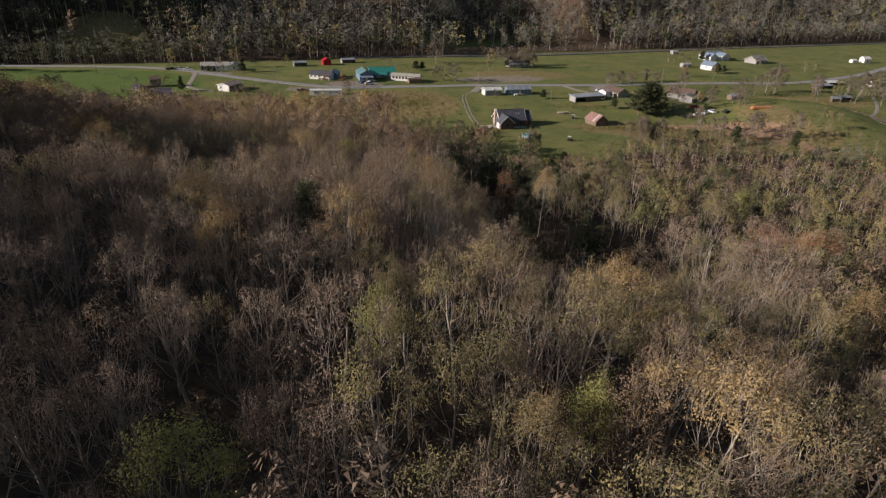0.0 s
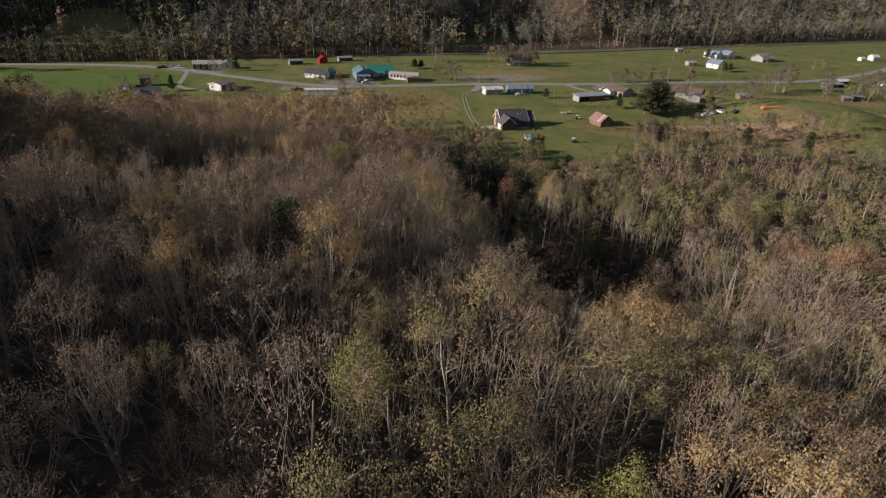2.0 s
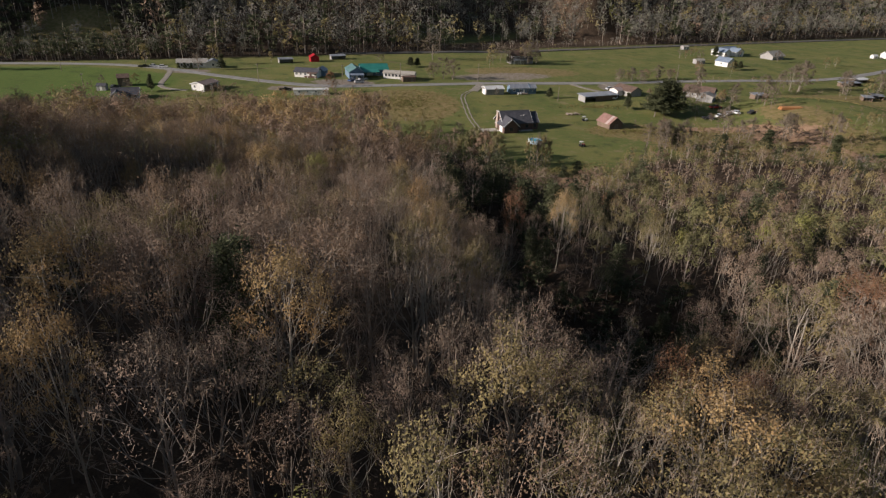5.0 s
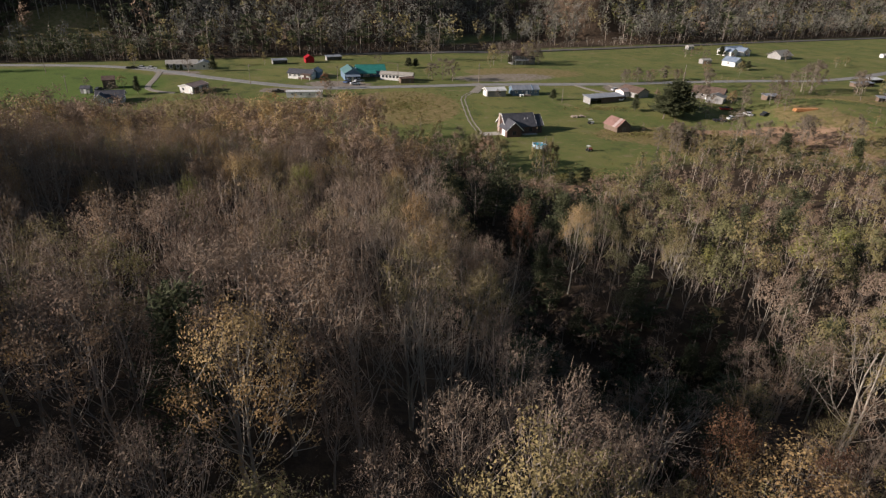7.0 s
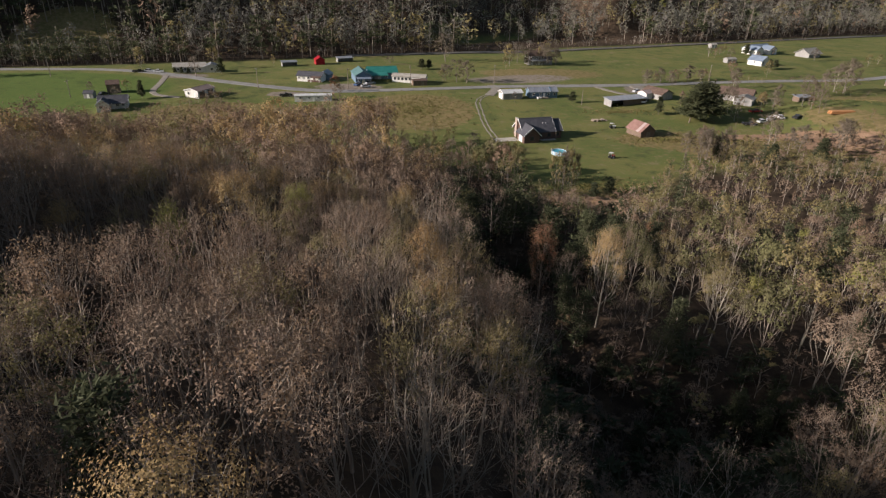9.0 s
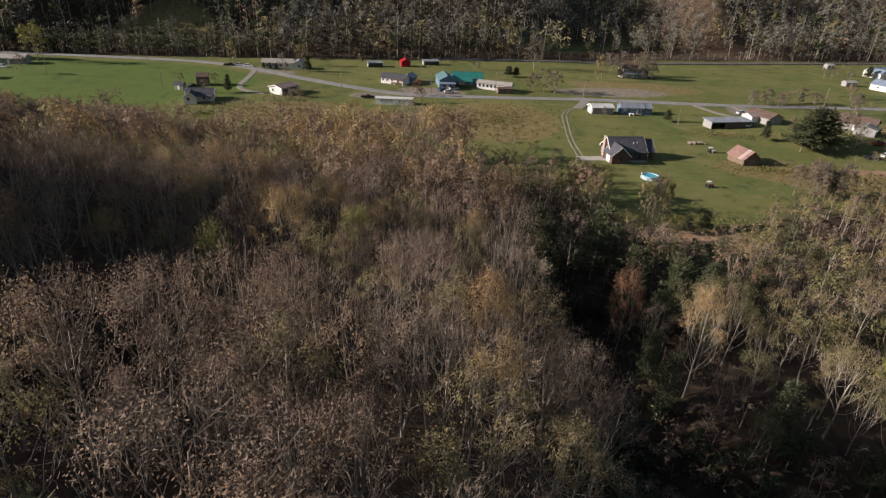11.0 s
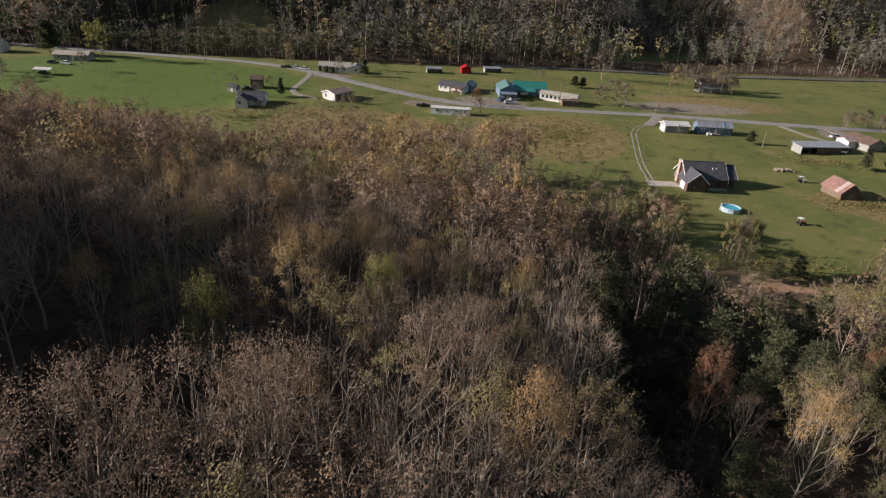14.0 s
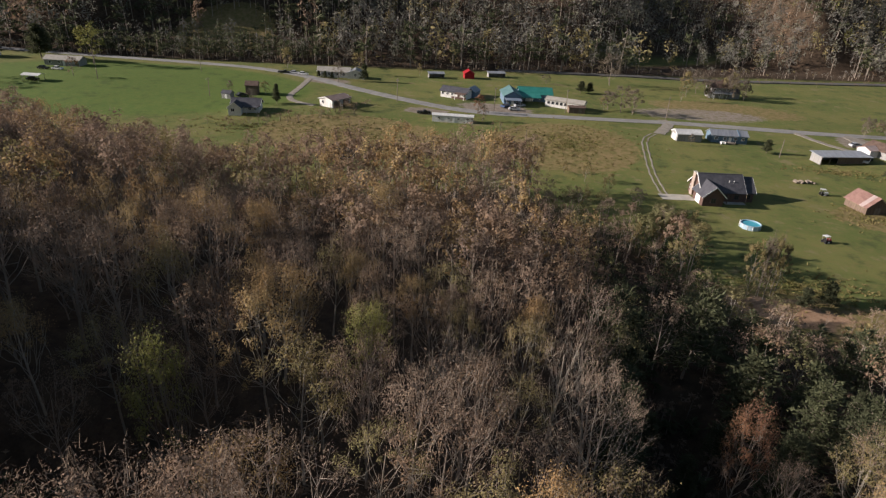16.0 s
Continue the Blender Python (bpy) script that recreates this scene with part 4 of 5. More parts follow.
def door(top, face, pos, w=0.95, h=2.05, mat=None):
    turn = {"-y": 0, "+x": 90, "+y": 180, "-x": -90}[face]
    m = pose(pos[0], pos[1], h / 2, 0, 0, turn)
    d = bmesh.new()
    bmesh.ops.create_cube(d, size=1, matrix=m @ Matrix.Translation((0, -0.02, 0)) @ Matrix.Diagonal((w, 0.1, h, 1)))
    ob = part("door", d, mat or TRIM, top)
    k = bmesh.new()
    bmesh.ops.create_icosphere(k, subdivisions=1, radius=0.06, matrix=m @ Matrix.Translation((w * 0.38, -0.1, 0)))
    part("handle", k, CHROME, ob, "steel door knob")


def posts(top, places, h, size=0.14, mat=None, z=0.0):
    for x, y in places:
        part("post", box(x, y, z - 0.3, size, size, h + 0.3), mat or TRIM, top)


# ---- the dark-roofed house by the pool ----
hs = base_of("house", 50.0, 250.2, 13, "brick house with a dark grey shingle roof and front wing", "house")
block(hs, 11.2, 8.2, 2.9, 3.5, BRICK, SHINGLE, (-1.8, 0), "x", 0.5, TRIM)
block(hs, 3.0, 7.4, 2.8, 2.9, BRICK, SHINGLE, (5.3, 0.2), "x", 0.45, TRIM)
block(hs, 5.4, 6.0, 2.8, 2.4, BRICK, SHINGLE, (-5.8, -4.6), "y", 0.5, TRIM)
part("chimney", box(-7.7, 1.2, -0.3, 0.7, 1.5, 6.5, 0.05), plain("weathered_brick", (0.30, 0.23, 0.19), (0.40, 0.32, 0.27), 2.0), hs, "pale red brick chimney")
part("chimney_cap", box(-7.7, 1.2, 6.2, 0.9, 1.7, 0.16, 0.03), CONCRETE, hs)
part("garage_door", box(-8.54, -4.6, 0.0, 0.08, 2.6, 2.2), TRIM, hs, "white panelled garage door")
for px in (-1.2, 2.0, 5.4):
    window(hs, "-y", (px, -4.12 if px < 4 else -3.52), 1.5, 1.1, 1.2, SHINGLE)
door(hs, "-y", (0.4, -4.12), 0.95, 2.05, BROWNROOF)
window(hs, "-y", (-5.8, -7.62), 1.5, 1.2, 1.2, SHINGLE)
window(hs, "-x", (-7.42, 3.0), 1.6, 0.9, 1.1)
for px in (3.2, 4.4):
    part("roof_vent", cyl(px - 3, -2.0, 4.6, 0.09, 0.7, 8), TRIM, hs, "white vent pipe")
part("porch_slab", box(1.4, -4.9, -0.1, 5.4, 1.6, 0.25, 0.03), CONCRETE, hs)
posts(hs, [(-1.0, -5.5), (3.9, -5.5)], 2.5, 0.14, WOODWALL)

# above-ground pool
pl = base_of("swimming_pool", 52.4, 229.4, 0, "round above-ground pool with turquoise water on the lawn", "pool")
bm = bmesh.new()
n = 40
rings = []
for r, z in ((2.3, -0.2), (2.3, 1.05), (2.37, 1.05), (2.37, 1.12), (2.17, 1.12), (2.17, 0.3)):
    rings.append([bm.verts.new((r * math.cos(6.2832 * i / n), r * math.sin(6.2832 * i / n), z)) for i in range(n)])
for a, b in zip(rings, rings[1:]):
    for i in range(n):
        bm.faces.new((a[i], a[(i + 1) % n], b[(i + 1) % n], b[i]))
part("pool_wall", bm, plain("pale_blue_steel", (0.30, 0.42, 0.50), (0.40, 0.52, 0.58), 1.0, 0.5), pl)
part("water", cyl(0, 0, 0.5, 2.18, 0.4, 40), WATER, pl, "clear turquoise pool water")
for i in range(12):
    a = 6.2832 * i / 12
    part("upright", box(2.35 * math.cos(a), 2.35 * math.sin(a), -0.1, 0.1, 0.1, 1.16, 0, math.degrees(a)), TRIM, pl)
ld = part("ladder", box(-2.5, -0.25, -0.1, 0.06, 0.06, 1.9), TRIM, pl)
part("ladder_rail", box(-2.5, 0.25, -0.1, 0.06, 0.06, 1.9), TRIM, ld)
for k in range(5):
    part("rung", box(-2.5, 0, 0.25 + 0.3 * k, 0.08, 0.5, 0.04), TRIM, ld)

# the rusty barn
bn = base_of("barn", 86.8, 253.4, 20, "small weathered board barn with a rusty sheet-metal roof", "barn", sink=0.4)
block(bn, 6.0, 7.4, 2.5, 2.3, WOODWALL, [RUST, RUST_PALE, RUST, RUST, RUST, RUST], (0, 0), "y", 0.4, None, 6)
for k in range(14):
    part("board", box(-2.8 + 0.43 * k, -3.73, -0.2, 0.34, 0.06, 2.6 + 2.1 * (1 - abs(-2.8 + 0.43 * k) / 3.0)), WOODWALL, bn)
part("door", box(0.2, -3.79, 0, 1.8, 0.06, 2.2), WOOD, bn, "dark plank barn door")

# garage, mobile home, long shed
gr = base_of("garage", 48.4, 302.0, 14, "small grey garage with a white gable end", "garage")
block(gr, 8.6, 5.2, 2.5, 1.0, GREYWALL, WHITEMETAL, (0, 0), "x", 0.3, TRIM)
part("garage_door", box(-4.34, 0, 0, 0.06, 3.0, 2.1), TRIM, gr)
window(gr, "-y", (1.0, -2.62), 1.5, 0.9, 0.8)
mh = base_of("mobile_home", 62.4, 306.4, 9, "long mobile home with a galvanised metal roof", "mobile home")
block(mh, 12.2, 5.4, 2.6, 1.3, BLUEWALL, METAL, (0, 0), "x", 0.35, None)
part("roof_seam", prism([(-3.05, 2.48), (-3.05, 2.72), (0, 4.16), (0, 3.9)], 0.35, "x", (3.1, 0, 0.06)), BLUEWALL, mh, "dark seam across the metal roof")
for px in (-4.5, -1.5, 2.0, 4.6):
    window(mh, "-y", (px, -2.72), 1.6, 1.0, 0.9)
door(mh, "-y", (0.2, -2.72))
part("deck", box(0.2, -3.6, 0.1, 3.0, 1.7, 0.35, 0.02), WOOD, mh, "grey timber deck")
posts(mh, [(-1.2, -4.35), (1.6, -4.35)], 1.3, 0.1, WOOD)
ls = base_of("long_shed", 94.8, 294.6, 20, "long open shed with a pale metal roof", "shed")
part("wall", box(0, 2.3, -0.3, 17.6, 0.15, 2.9), GREYWALL, ls, "grey rear wall")
for sx_ in (-8.75, 8.75):
    part("wall", prism([(-2.4, -0.3), (2.4, -0.3), (2.4, 2.6), (-2.4, 2.2)], 0.15, "x", (sx_, 0, 0)), GREYWALL, ls)
part("wall", box(3.0, -2.25, -0.3, 11.4, 0.12, 2.5), WOODWALL, ls, "dark board front wall")
posts(ls, [(-8.6, -2.4), (-5.6, -2.4), (-2.8, -2.4)], 2.2, 0.16, WOOD)
part("roof", prism([(-3.0, 2.22), (3.0, 2.72), (3.0, 2.88), (-3.0, 2.38)], 18.6), METAL, ls)
for k in range(12):
    part("roof_rib", prism([(-3.0, 2.385), (3.0, 2.885), (3.0, 2.93), (-3.0, 2.43)], 0.06, "x", (-8.8 + 1.6 * k, 0, 0)), METAL, ls)

# red-roofed house beyond the shed
rh = base_of("house", 112.5, 306.0, -62, "low house with a faded reddish-brown roof", "house")
block(rh, 10.5, 7.0, 2.5, 1.6, GREYWALL, BROWNROOF, (0, 0), "x", 0.5)
block(rh, 5.0, 4.0, 2.3, 0.9, WHITE, RUST_PALE, (-2.0, -5.2), "y", 0.3)
for px in (-3, 0, 3):
    window(rh, "-x" if px == 9 else "+y", (px, 3.52), 1.5)
window(rh, "-x", (-5.27, 0), 1.5)
door(rh, "+y", (1.5, 3.52))
# brown-roofed house behind the big pine
bh = base_of("house", 146, 303, -38, "brown-roofed house half hidden by a big pine", "house")
block(bh, 13, 8.5, 2.7, 2.2, GREYWALL, BROWNROOF, (0, 0), "x", 0.5)
block(bh, 7, 7, 2.5, 0.9, GREYWALL, TANROOF, (4.5, -7.2), "y", 0.5)
for px in (-5, -2, 2):
    window(bh, "-y", (px, -4.27), 1.5)
window(bh, "-x", (-6.52, 0), 1.5)
door(bh, "-y", (0, -4.27))

# ---- along the lane: workshop, white houses, sheds ----
ws = base_of("workshop", -9.5, 342.5, 13, "workshop with green and grey-green metal roofs", "workshop")
block(ws, 7.0, 13.0, 3.4, 1.9, BLUEWALL, TEALGREY, (-7.2, -4.0), "y", 0.4)
block(ws, 13.5, 8.0, 3.0, 2.1, BLUEWALL, TEAL, (3.6, 2.2), "x", 0.5)
part("canopy", prism([(-2.6, 2.4), (2.4, 3.2), (2.4, 3.34), (-2.6, 2.54)], 8.2, "x", (1.0, -4.6, 0)), TEAL, ws, "green metal canopy")
posts(ws, [(-2.6, -7.0), (1.0, -7.0), (4.6, -7.0)], 2.45, 0.14, WOOD)
part("porch_roof", prism([(-1.8, 2.3), (1.6, 2.7), (1.6, 2.84), (-1.8, 2.44)], 6.6, "x", (-7.2, -12.1, 0)), BLUEMETAL, ws, "blue porch roof")
posts(ws, [(-10.0, -13.6), (-7.2, -13.6), (-4.4, -13.6)], 2.3, 0.12)
door(ws, "-y", (-7.2, -10.52))
for px in (-9.2, -5.4):
    window(ws, "-y", (px, -10.52), 1.6)
part("roller_door", box(1.0, -1.84, 0, 3.2, 0.08, 2.6), TRIM, ws, "white roller door")
for px in (-1.8, 5.0, 7.8):
    window(ws, "-y", (px, -1.82), 1.6)
lw = base_of("white_hall", 6.8, 336.0, -14, "long low white building with a flat-pitched dark roof", "building")
block(lw, 15.5, 5.0, 2.7, 0.9, WHITE, TANROOF, (0, 0), "x", 0.35)
for k in range(5):
    window(lw, "-y", (-6.4 + 1.75 * k, -2.52), 1.7, 0.9, 1.0, SHINGLE)
door(lw, "-y", (3.6, -2.52), 0.95, 2.05, BROWNROOF)
bs = base_of("shed", 11.0, 328.8, 14, "brown board shed with a dark flat roof", "shed")
block(bs, 6.4, 3.2, 2.1, 0.5, WOODWALL, BROWNROOF, (0, 0), "x", 0.25)
door(bs, "-y", (1.2, -1.62), 1.2, 1.8, WOOD)
wh = base_of("house", -38.0, 335.5, -14, "small white house with a dark roof and front porch", "house")
block(wh, 11.5, 6.0, 2.6, 1.4, WHITE, SHINGLE, (0, 0), "x", 0.5)
block(wh, 5.0, 6.0, 2.5, 1.4, BLUEWALL, METAL, (4.6, 5.6), "y", 0.3)
part("porch_roof", prism([(-1.2, 2.2), (1.2, 2.6), (1.2, 2.72), (-1.2, 2.32)], 4.6, "x", (3.6, -4.2, 0)), BROWNROOF, wh)
posts(wh, [(1.6, -5.2), (5.6, -5.2)], 2.2)
part("brick_skirt", box(2.4, -3.04, -0.3, 6.4, 0.06, 1.1), BRICK, wh, "red brick lower wall")
for px in (-4.8, -2.6, -0.4, 4.8):
    window(wh, "-y", (px, -3.02), 1.6, 1.0, 1.0)
door(wh, "-y", (2.4, -3.1), 0.95, 2.05, BRICK)
rs = base_of("red_shed", -40.2, 382, 18, "small bright red shed on the grass", "shed")
block(rs, 4.6, 5.0, 2.5, 1.3, RED, RED, (0, 0), "y", 0.3)
door(rs, "-y", (0, -2.52), 1.3, 2.0, RED)
for x, y, w, txt in ((-55, 376, 7.5, "grey open-fronted implement shed"), (-28, 392, 8.5, "weathered grey lean-to shed")):
    sh = base_of("lean_to", x, y, 22, txt, "shed", "lean-to sheds by the wood")
    part("wall", box(0, 1.6, -0.3, w, 0.12, 2.6), GREYWALL, sh)
    for s in (-1, 1):
        part("wall", box(s * (w / 2 - 0.06), 0, -0.3, 0.12, 3.2, 2.3), GREYWALL, sh)
    posts(sh, [(-w / 4, -1.6), (w / 4, -1.6)], 2.0, 0.14, WOOD)
    part("roof", prism([(-2.0, 1.95), (2.0, 2.45), (2.0, 2.57), (-2.0, 2.07)], w + 0.6), METAL, sh)
tr = base_of("old_trailer", -32.0, 295.6, 8, "derelict trailer with a patchy white roof in brush", "mobile home")
block(tr, 14.5, 3.6, 2.2, 0.35, WHITE, WHITEMETAL, (0, 0), "x", 0.2, None)
for px in (-5, -1.5, 2, 5.2):
    window(tr, "-y", (px, -1.82), 1.4, 0.8, 0.7)
door(tr, "-y", (0.3, -1.82), 0.8, 1.9)

# ---- the farm and the houses towards the woods ----
fm = base_of("farm_shed", -77.5, 300.0, -24, "white farm shed with a brown metal roof", "barn")
block(fm, 6.4, 9.5, 2.7, 0.85, WHITE, plain("brown_metal_roof", (0.27, 0.19, 0.165), (0.36, 0.27, 0.23), 0.5, 0.6, 0.0), (0, 0), "y", 0.4, TRIM)
part("side_door", box(3.24, -2.4, 0, 0.08, 3.0, 2.3), WOODWALL, fm, "dark sliding side door")
part("side_door", box(3.24, 2.4, 0, 0.08, 3.0, 2.3), WOODWALL, fm, "dark sliding side door")
door(fm, "-y", (1.8, -4.77), 1.0, 2.05)
window(fm, "-y", (-1.4, -4.77), 1.6)
dh = base_of("house", -104.2, 281.5, 16, "small white cottage with a dark cross-gable roof", "house")
block(dh, 9.4, 6.0, 2.5, 1.8, WHITE, SHINGLE, (0.8, 1.0), "x", 0.5, TRIM)
block(dh, 4.2, 4.4, 2.4, 1.7, WHITE, SHINGLE, (-2.2, -3.4), "y", 0.4, TRIM)
for px in (2.2, 4.2):
    window(dh, "-y", (px, -2.02), 1.5)
window(dh, "-y", (-2.8, -5.62), 1.5, 1.2, 1.1)
door(dh, "-y", (0.8, -2.02))
posts(dh, [(1.2, -3.4), (4.8, -3.4)], 2.1)
part("porch_roof", prism([(-0.9, 2.05), (0.9, 2.4), (0.9, 2.52), (-0.9, 2.17)], 4.6, "x", (3.0, -2.9, 0)), SHINGLE, dh)
b2 = base_of("plank_shed", -113.5, 306, 20, "tall dark plank shed", "shed")
block(b2, 4.6, 5.2, 3.6, 1.2, WOODWALL, BROWNROOF, (0, 0), "x", 0.25)
door(b2, "-y", (0, -2.62), 1.4, 2.2, WOOD)
b3 = base_of("small_shed", -118.5, 296, 0, "small black-roofed garden shed", "shed")
block(b3, 3.6, 2.8, 1.9, 0.8, GREYWALL, SHINGLE, (0, 0), "x", 0.2)
door(b3, "-y", (0, -1.42), 0.9, 1.7)
fh = base_of("house", -99, 357, 14, "long low white house behind clipped evergreens", "house")
block(fh, 14, 6.5, 2.6, 1.4, WHITE, TANROOF, (0, 0), "x", 0.5, TRIM)
block(fh, 7.5, 6.0, 2.5, 1.3, WHITE, METAL, (10.0, -1.2), "y", 0.4, TRIM)
for px in (-5, -2, 1.5, 4.5, 10):
    window(fh, "-y", (px, -3.27 if px < 7 else -4.22), 1.5)
door(fh, "-y", (0, -3.27))
fl = base_of("house", -212, 325, 12, "low house with a pale roof beside the lane", "house")
block(fl, 15, 6.5, 2.5, 1.3, GREYWALL, TANROOF, (0, 0), "x", 0.5)
for px in (-5, -1, 3, 6):
    window(fl, "-y", (px, -3.27), 1.5)
door(fl, "-y", (1, -3.27))
fl2 = base_of("house", -256, 326, 20, "dark-roofed farmhouse at the wood's edge", "house")
block(fl2, 12, 8, 3.2, 2.6, WHITE, SHINGLE, (0, 0), "x", 0.5)
for px in (-4, 0, 4):
    window(fl2, "-y", (px, -4.02), 1.7)
cp = base_of("carport", -197.5, 291, 10, "open carport with a pale sheet roof", "carport")
posts(cp, [(-3, -2), (3, -2), (-3, 2), (3, 2)], 2.2, 0.12, CHROME)
part("roof", prism([(-2.4, 2.2), (0, 2.75), (2.4, 2.2), (2.4, 2.3), (0, 2.87), (-2.4, 2.3)], 7.0), WHITEMETAL, cp)

# ---- beyond the lane ----
th = base_of("house", 76, 392, 12, "old two-storey farmhouse among bare trees", "house")
block(th, 9, 6.5, 5.0, 2.2, GREYWALL, BROWNROOF, (0, 0), "x", 0.4)
block(th, 5.5, 5, 2.8, 1.2, GREYWALL, SHINGLE, (6.5, -0.6), "x", 0.3)
part("porch_roof", prism([(-1.4, 2.4), (1.3, 2.9), (1.3, 3.02), (-1.4, 2.52)], 9.4, "x", (0.5, -4.6, 0)), METAL, th)
posts(th, [(-3.8, -5.8), (-1, -5.8), (2, -5.8), (4.8, -5.8)], 2.4)
for px in (-3, 0, 3):
    window(th, "-y", (px, -3.27), 4.0)
    window(th, "-y", (px, -3.27), 1.5)
window(th, "-x", (-4.52, 0), 4.0)
door(th, "-y", (1.4, -3.27))
part("chimney", box(1.5, 0.4, 6.6, 0.8, 0.8, 1.6), BRICK, th)
bl = base_of("house", 209, 401, 30, "white house with a blue metal roof", "house")
block(bl, 8.0, 8.6, 2.9, 2.2, WHITE, BLUEMETAL, (0, 0), "y", 0.4)
for px in (-2.6, 2.6):
    window(bl, "-y", (px, -4.32), 1.7)
window(bl, "-x", (-4.02, 0), 1.7)
door(bl, "-y", (0, -4.32))
b5 = base_of("farm_building", 234, 450, 24, "large white farm building with blue-grey roofs", "barn")
block(b5, 18, 8, 3.2, 2.2, WHITE, BLUEMETAL, (0, 0), "x", 0.5)
block(b5, 7, 7, 3.2, 2.0, WHITE, BLUEMETAL, (3.0, -6.5), "y", 0.4)
block(b5, 6, 7, 3.2, 1.9, WHITE, BLUEMETAL, (-7.8, -5.0), "y", 0.4)
for px in (-7.5, 9.5):
    window(b5, "-y", (px * 0.72 + 1.6, -4.02), 1.8, 1.4, 1.2)
part("barn_door", box(3.0, -10.04, 0, 3.2, 0.08, 2.8), BLUEWALL, b5, "wide blue sliding door")
door(b5, "-y", (-7.8, -8.52))
for x, y, w in ((196, 409, 6.5), (216, 474, 4.5)):
    ob = base_of("shed", x, y, 15, "small pale board shed in the pasture", "shed", "pasture sheds")
    block(ob, w, 3.6, 2.1, 0.8, GREYWALL, TANROOF, (0, 0), "x", 0.25)
    door(ob, "-y", (0, -1.82), 1.0, 1.8)
gy = base_of("house", 261, 437, 28, "house with a wide tan hipped roof", "house")
block(gy, 13, 9, 2.6, 2.6, GREYWALL, TANROOF, (0, 0), "x", 0.9)
for px in (-4, 0, 4):
    window(gy, "-y", (px, -4.52), 1.5)
for x, y, t_, w, mat_, txt in ((248, 341, 12, 12, METAL, "row of open grey livestock sheds"), (262, 352, 15, 11, WHITEMETAL, "pale-roofed open livestock shed"), (236, 305, -20, 5, METAL, "low sheet-roofed animal shelter"), (228, 301, -20, 4, METAL, "low sheet-roofed animal shelter"), (170, 294.5, 8, 6.5, METAL, "small open field shelter")):
    sh = base_of("field_shelter", x, y, t_, txt, "shed", "field shelters")
    part("wall", box(0, 1.9, -0.3, w, 0.12, 2.3), GREYWALL, sh)
    for s in (-1, 1):
        part("wall", box(s * (w / 2 - 0.06), 0, -0.3, 0.12, 3.8, 2.1), WOODWALL, sh)
    posts(sh, [(-w / 6, -1.9), (w / 6, -1.9)], 1.9, 0.14, WOOD)
    part("roof", prism([(-2.4, 1.8), (2.4, 2.2), (2.4, 2.32), (-2.4, 1.92)], w + 0.8), mat_, sh)
for x, y, w, h in ((284, 348, 5, 4), (356, 452, 6, 4.5), (346, 451, 4, 2.5), (292, 350, 3, 2.5)):
    ob = base_of("shed", x, y, 10, "small whitewashed shed in a pasture", "shed", "white sheds")
    block(ob, w, w * 0.8, h * 0.65, h * 0.35, WHITE, WHITEMETAL, (0, 0), "x", 0.2)
    door(ob, "-y", (0, -w * 0.4 - 0.02), 0.9, min(1.9, h * 0.6), WOOD)


# ---- vehicles, poles, stacks ----
def vehicle(x, y, turn, paint, label, long=4.5, pickup=False):
    top = base_of("pickup_truck" if pickup else "car", x, y, turn, label, "pickup" if pickup else "car", "parked vehicles")
    w, L = 1.8, long
    part("body", prism([(-L / 2, 0.35), (L / 2, 0.35), (L / 2, 0.8), (L / 2 - 0.15, 0.92), (-L / 2 + 0.1, 1.0), (-L / 2, 0.9)], w, "y"), paint, top)
    a, b = (-0.35 * L, 0.2 * L) if not pickup else (-0.05 * L, 0.24 * L)
    part("cabin", prism([(a, 0.98), (b, 0.94), (b - 0.55, 1.45), (a + 0.35, 1.48)], w - 0.16, "y"), GLASS, top, "dark glass cabin")
    part("roof", prism([(a + 0.3, 1.46), (b - 0.5, 1.43), (b - 0.6, 1.52), (a + 0.45, 1.54)], w - 0.2, "y"), paint, top)
    if pickup:
        part("bed_liner", box(-0.27 * L, 0, 0.985, 0.36 * L, w - 0.3, 0.03), RUBBER, top)
    for sx_ in (-0.31 * L, 0.31 * L):
        for sy_ in (-w / 2 + 0.06, w / 2 - 0.06):
            m = pose(sx_, sy_, 0.33, 90)
            bm_ = bmesh.new()
            bmesh.ops.create_cone(bm_, cap_ends=True, segments=14, radius1=0.33, radius2=0.33, depth=0.22, matrix=m)
            wheel = part("wheel", bm_, RUBBER, top)
            bm_ = bmesh.new()
            bmesh.ops.create_cone(bm_, cap_ends=True, segments=10, radius1=0.19, radius2=0.19, depth=0.25, matrix=m)
            part("rim", bm_, CHROME, wheel)
    return top


PAINT = {n: plain("paint_" + n, a, b, 1.2, 0.3, 0.0, 0.5) for n, a, b in (("white", (0.66, 0.66, 0.65), (0.76, 0.76, 0.75)), ("black", (0.015, 0.015, 0.018), (0.03, 0.03, 0.035)), ("red", (0.38, 0.03, 0.03), (0.46, 0.05, 0.04)), ("silver", (0.36, 0.37, 0.39), (0.46, 0.47, 0.48)), ("blue", (0.06, 0.1, 0.2), (0.09, 0.14, 0.26)))}
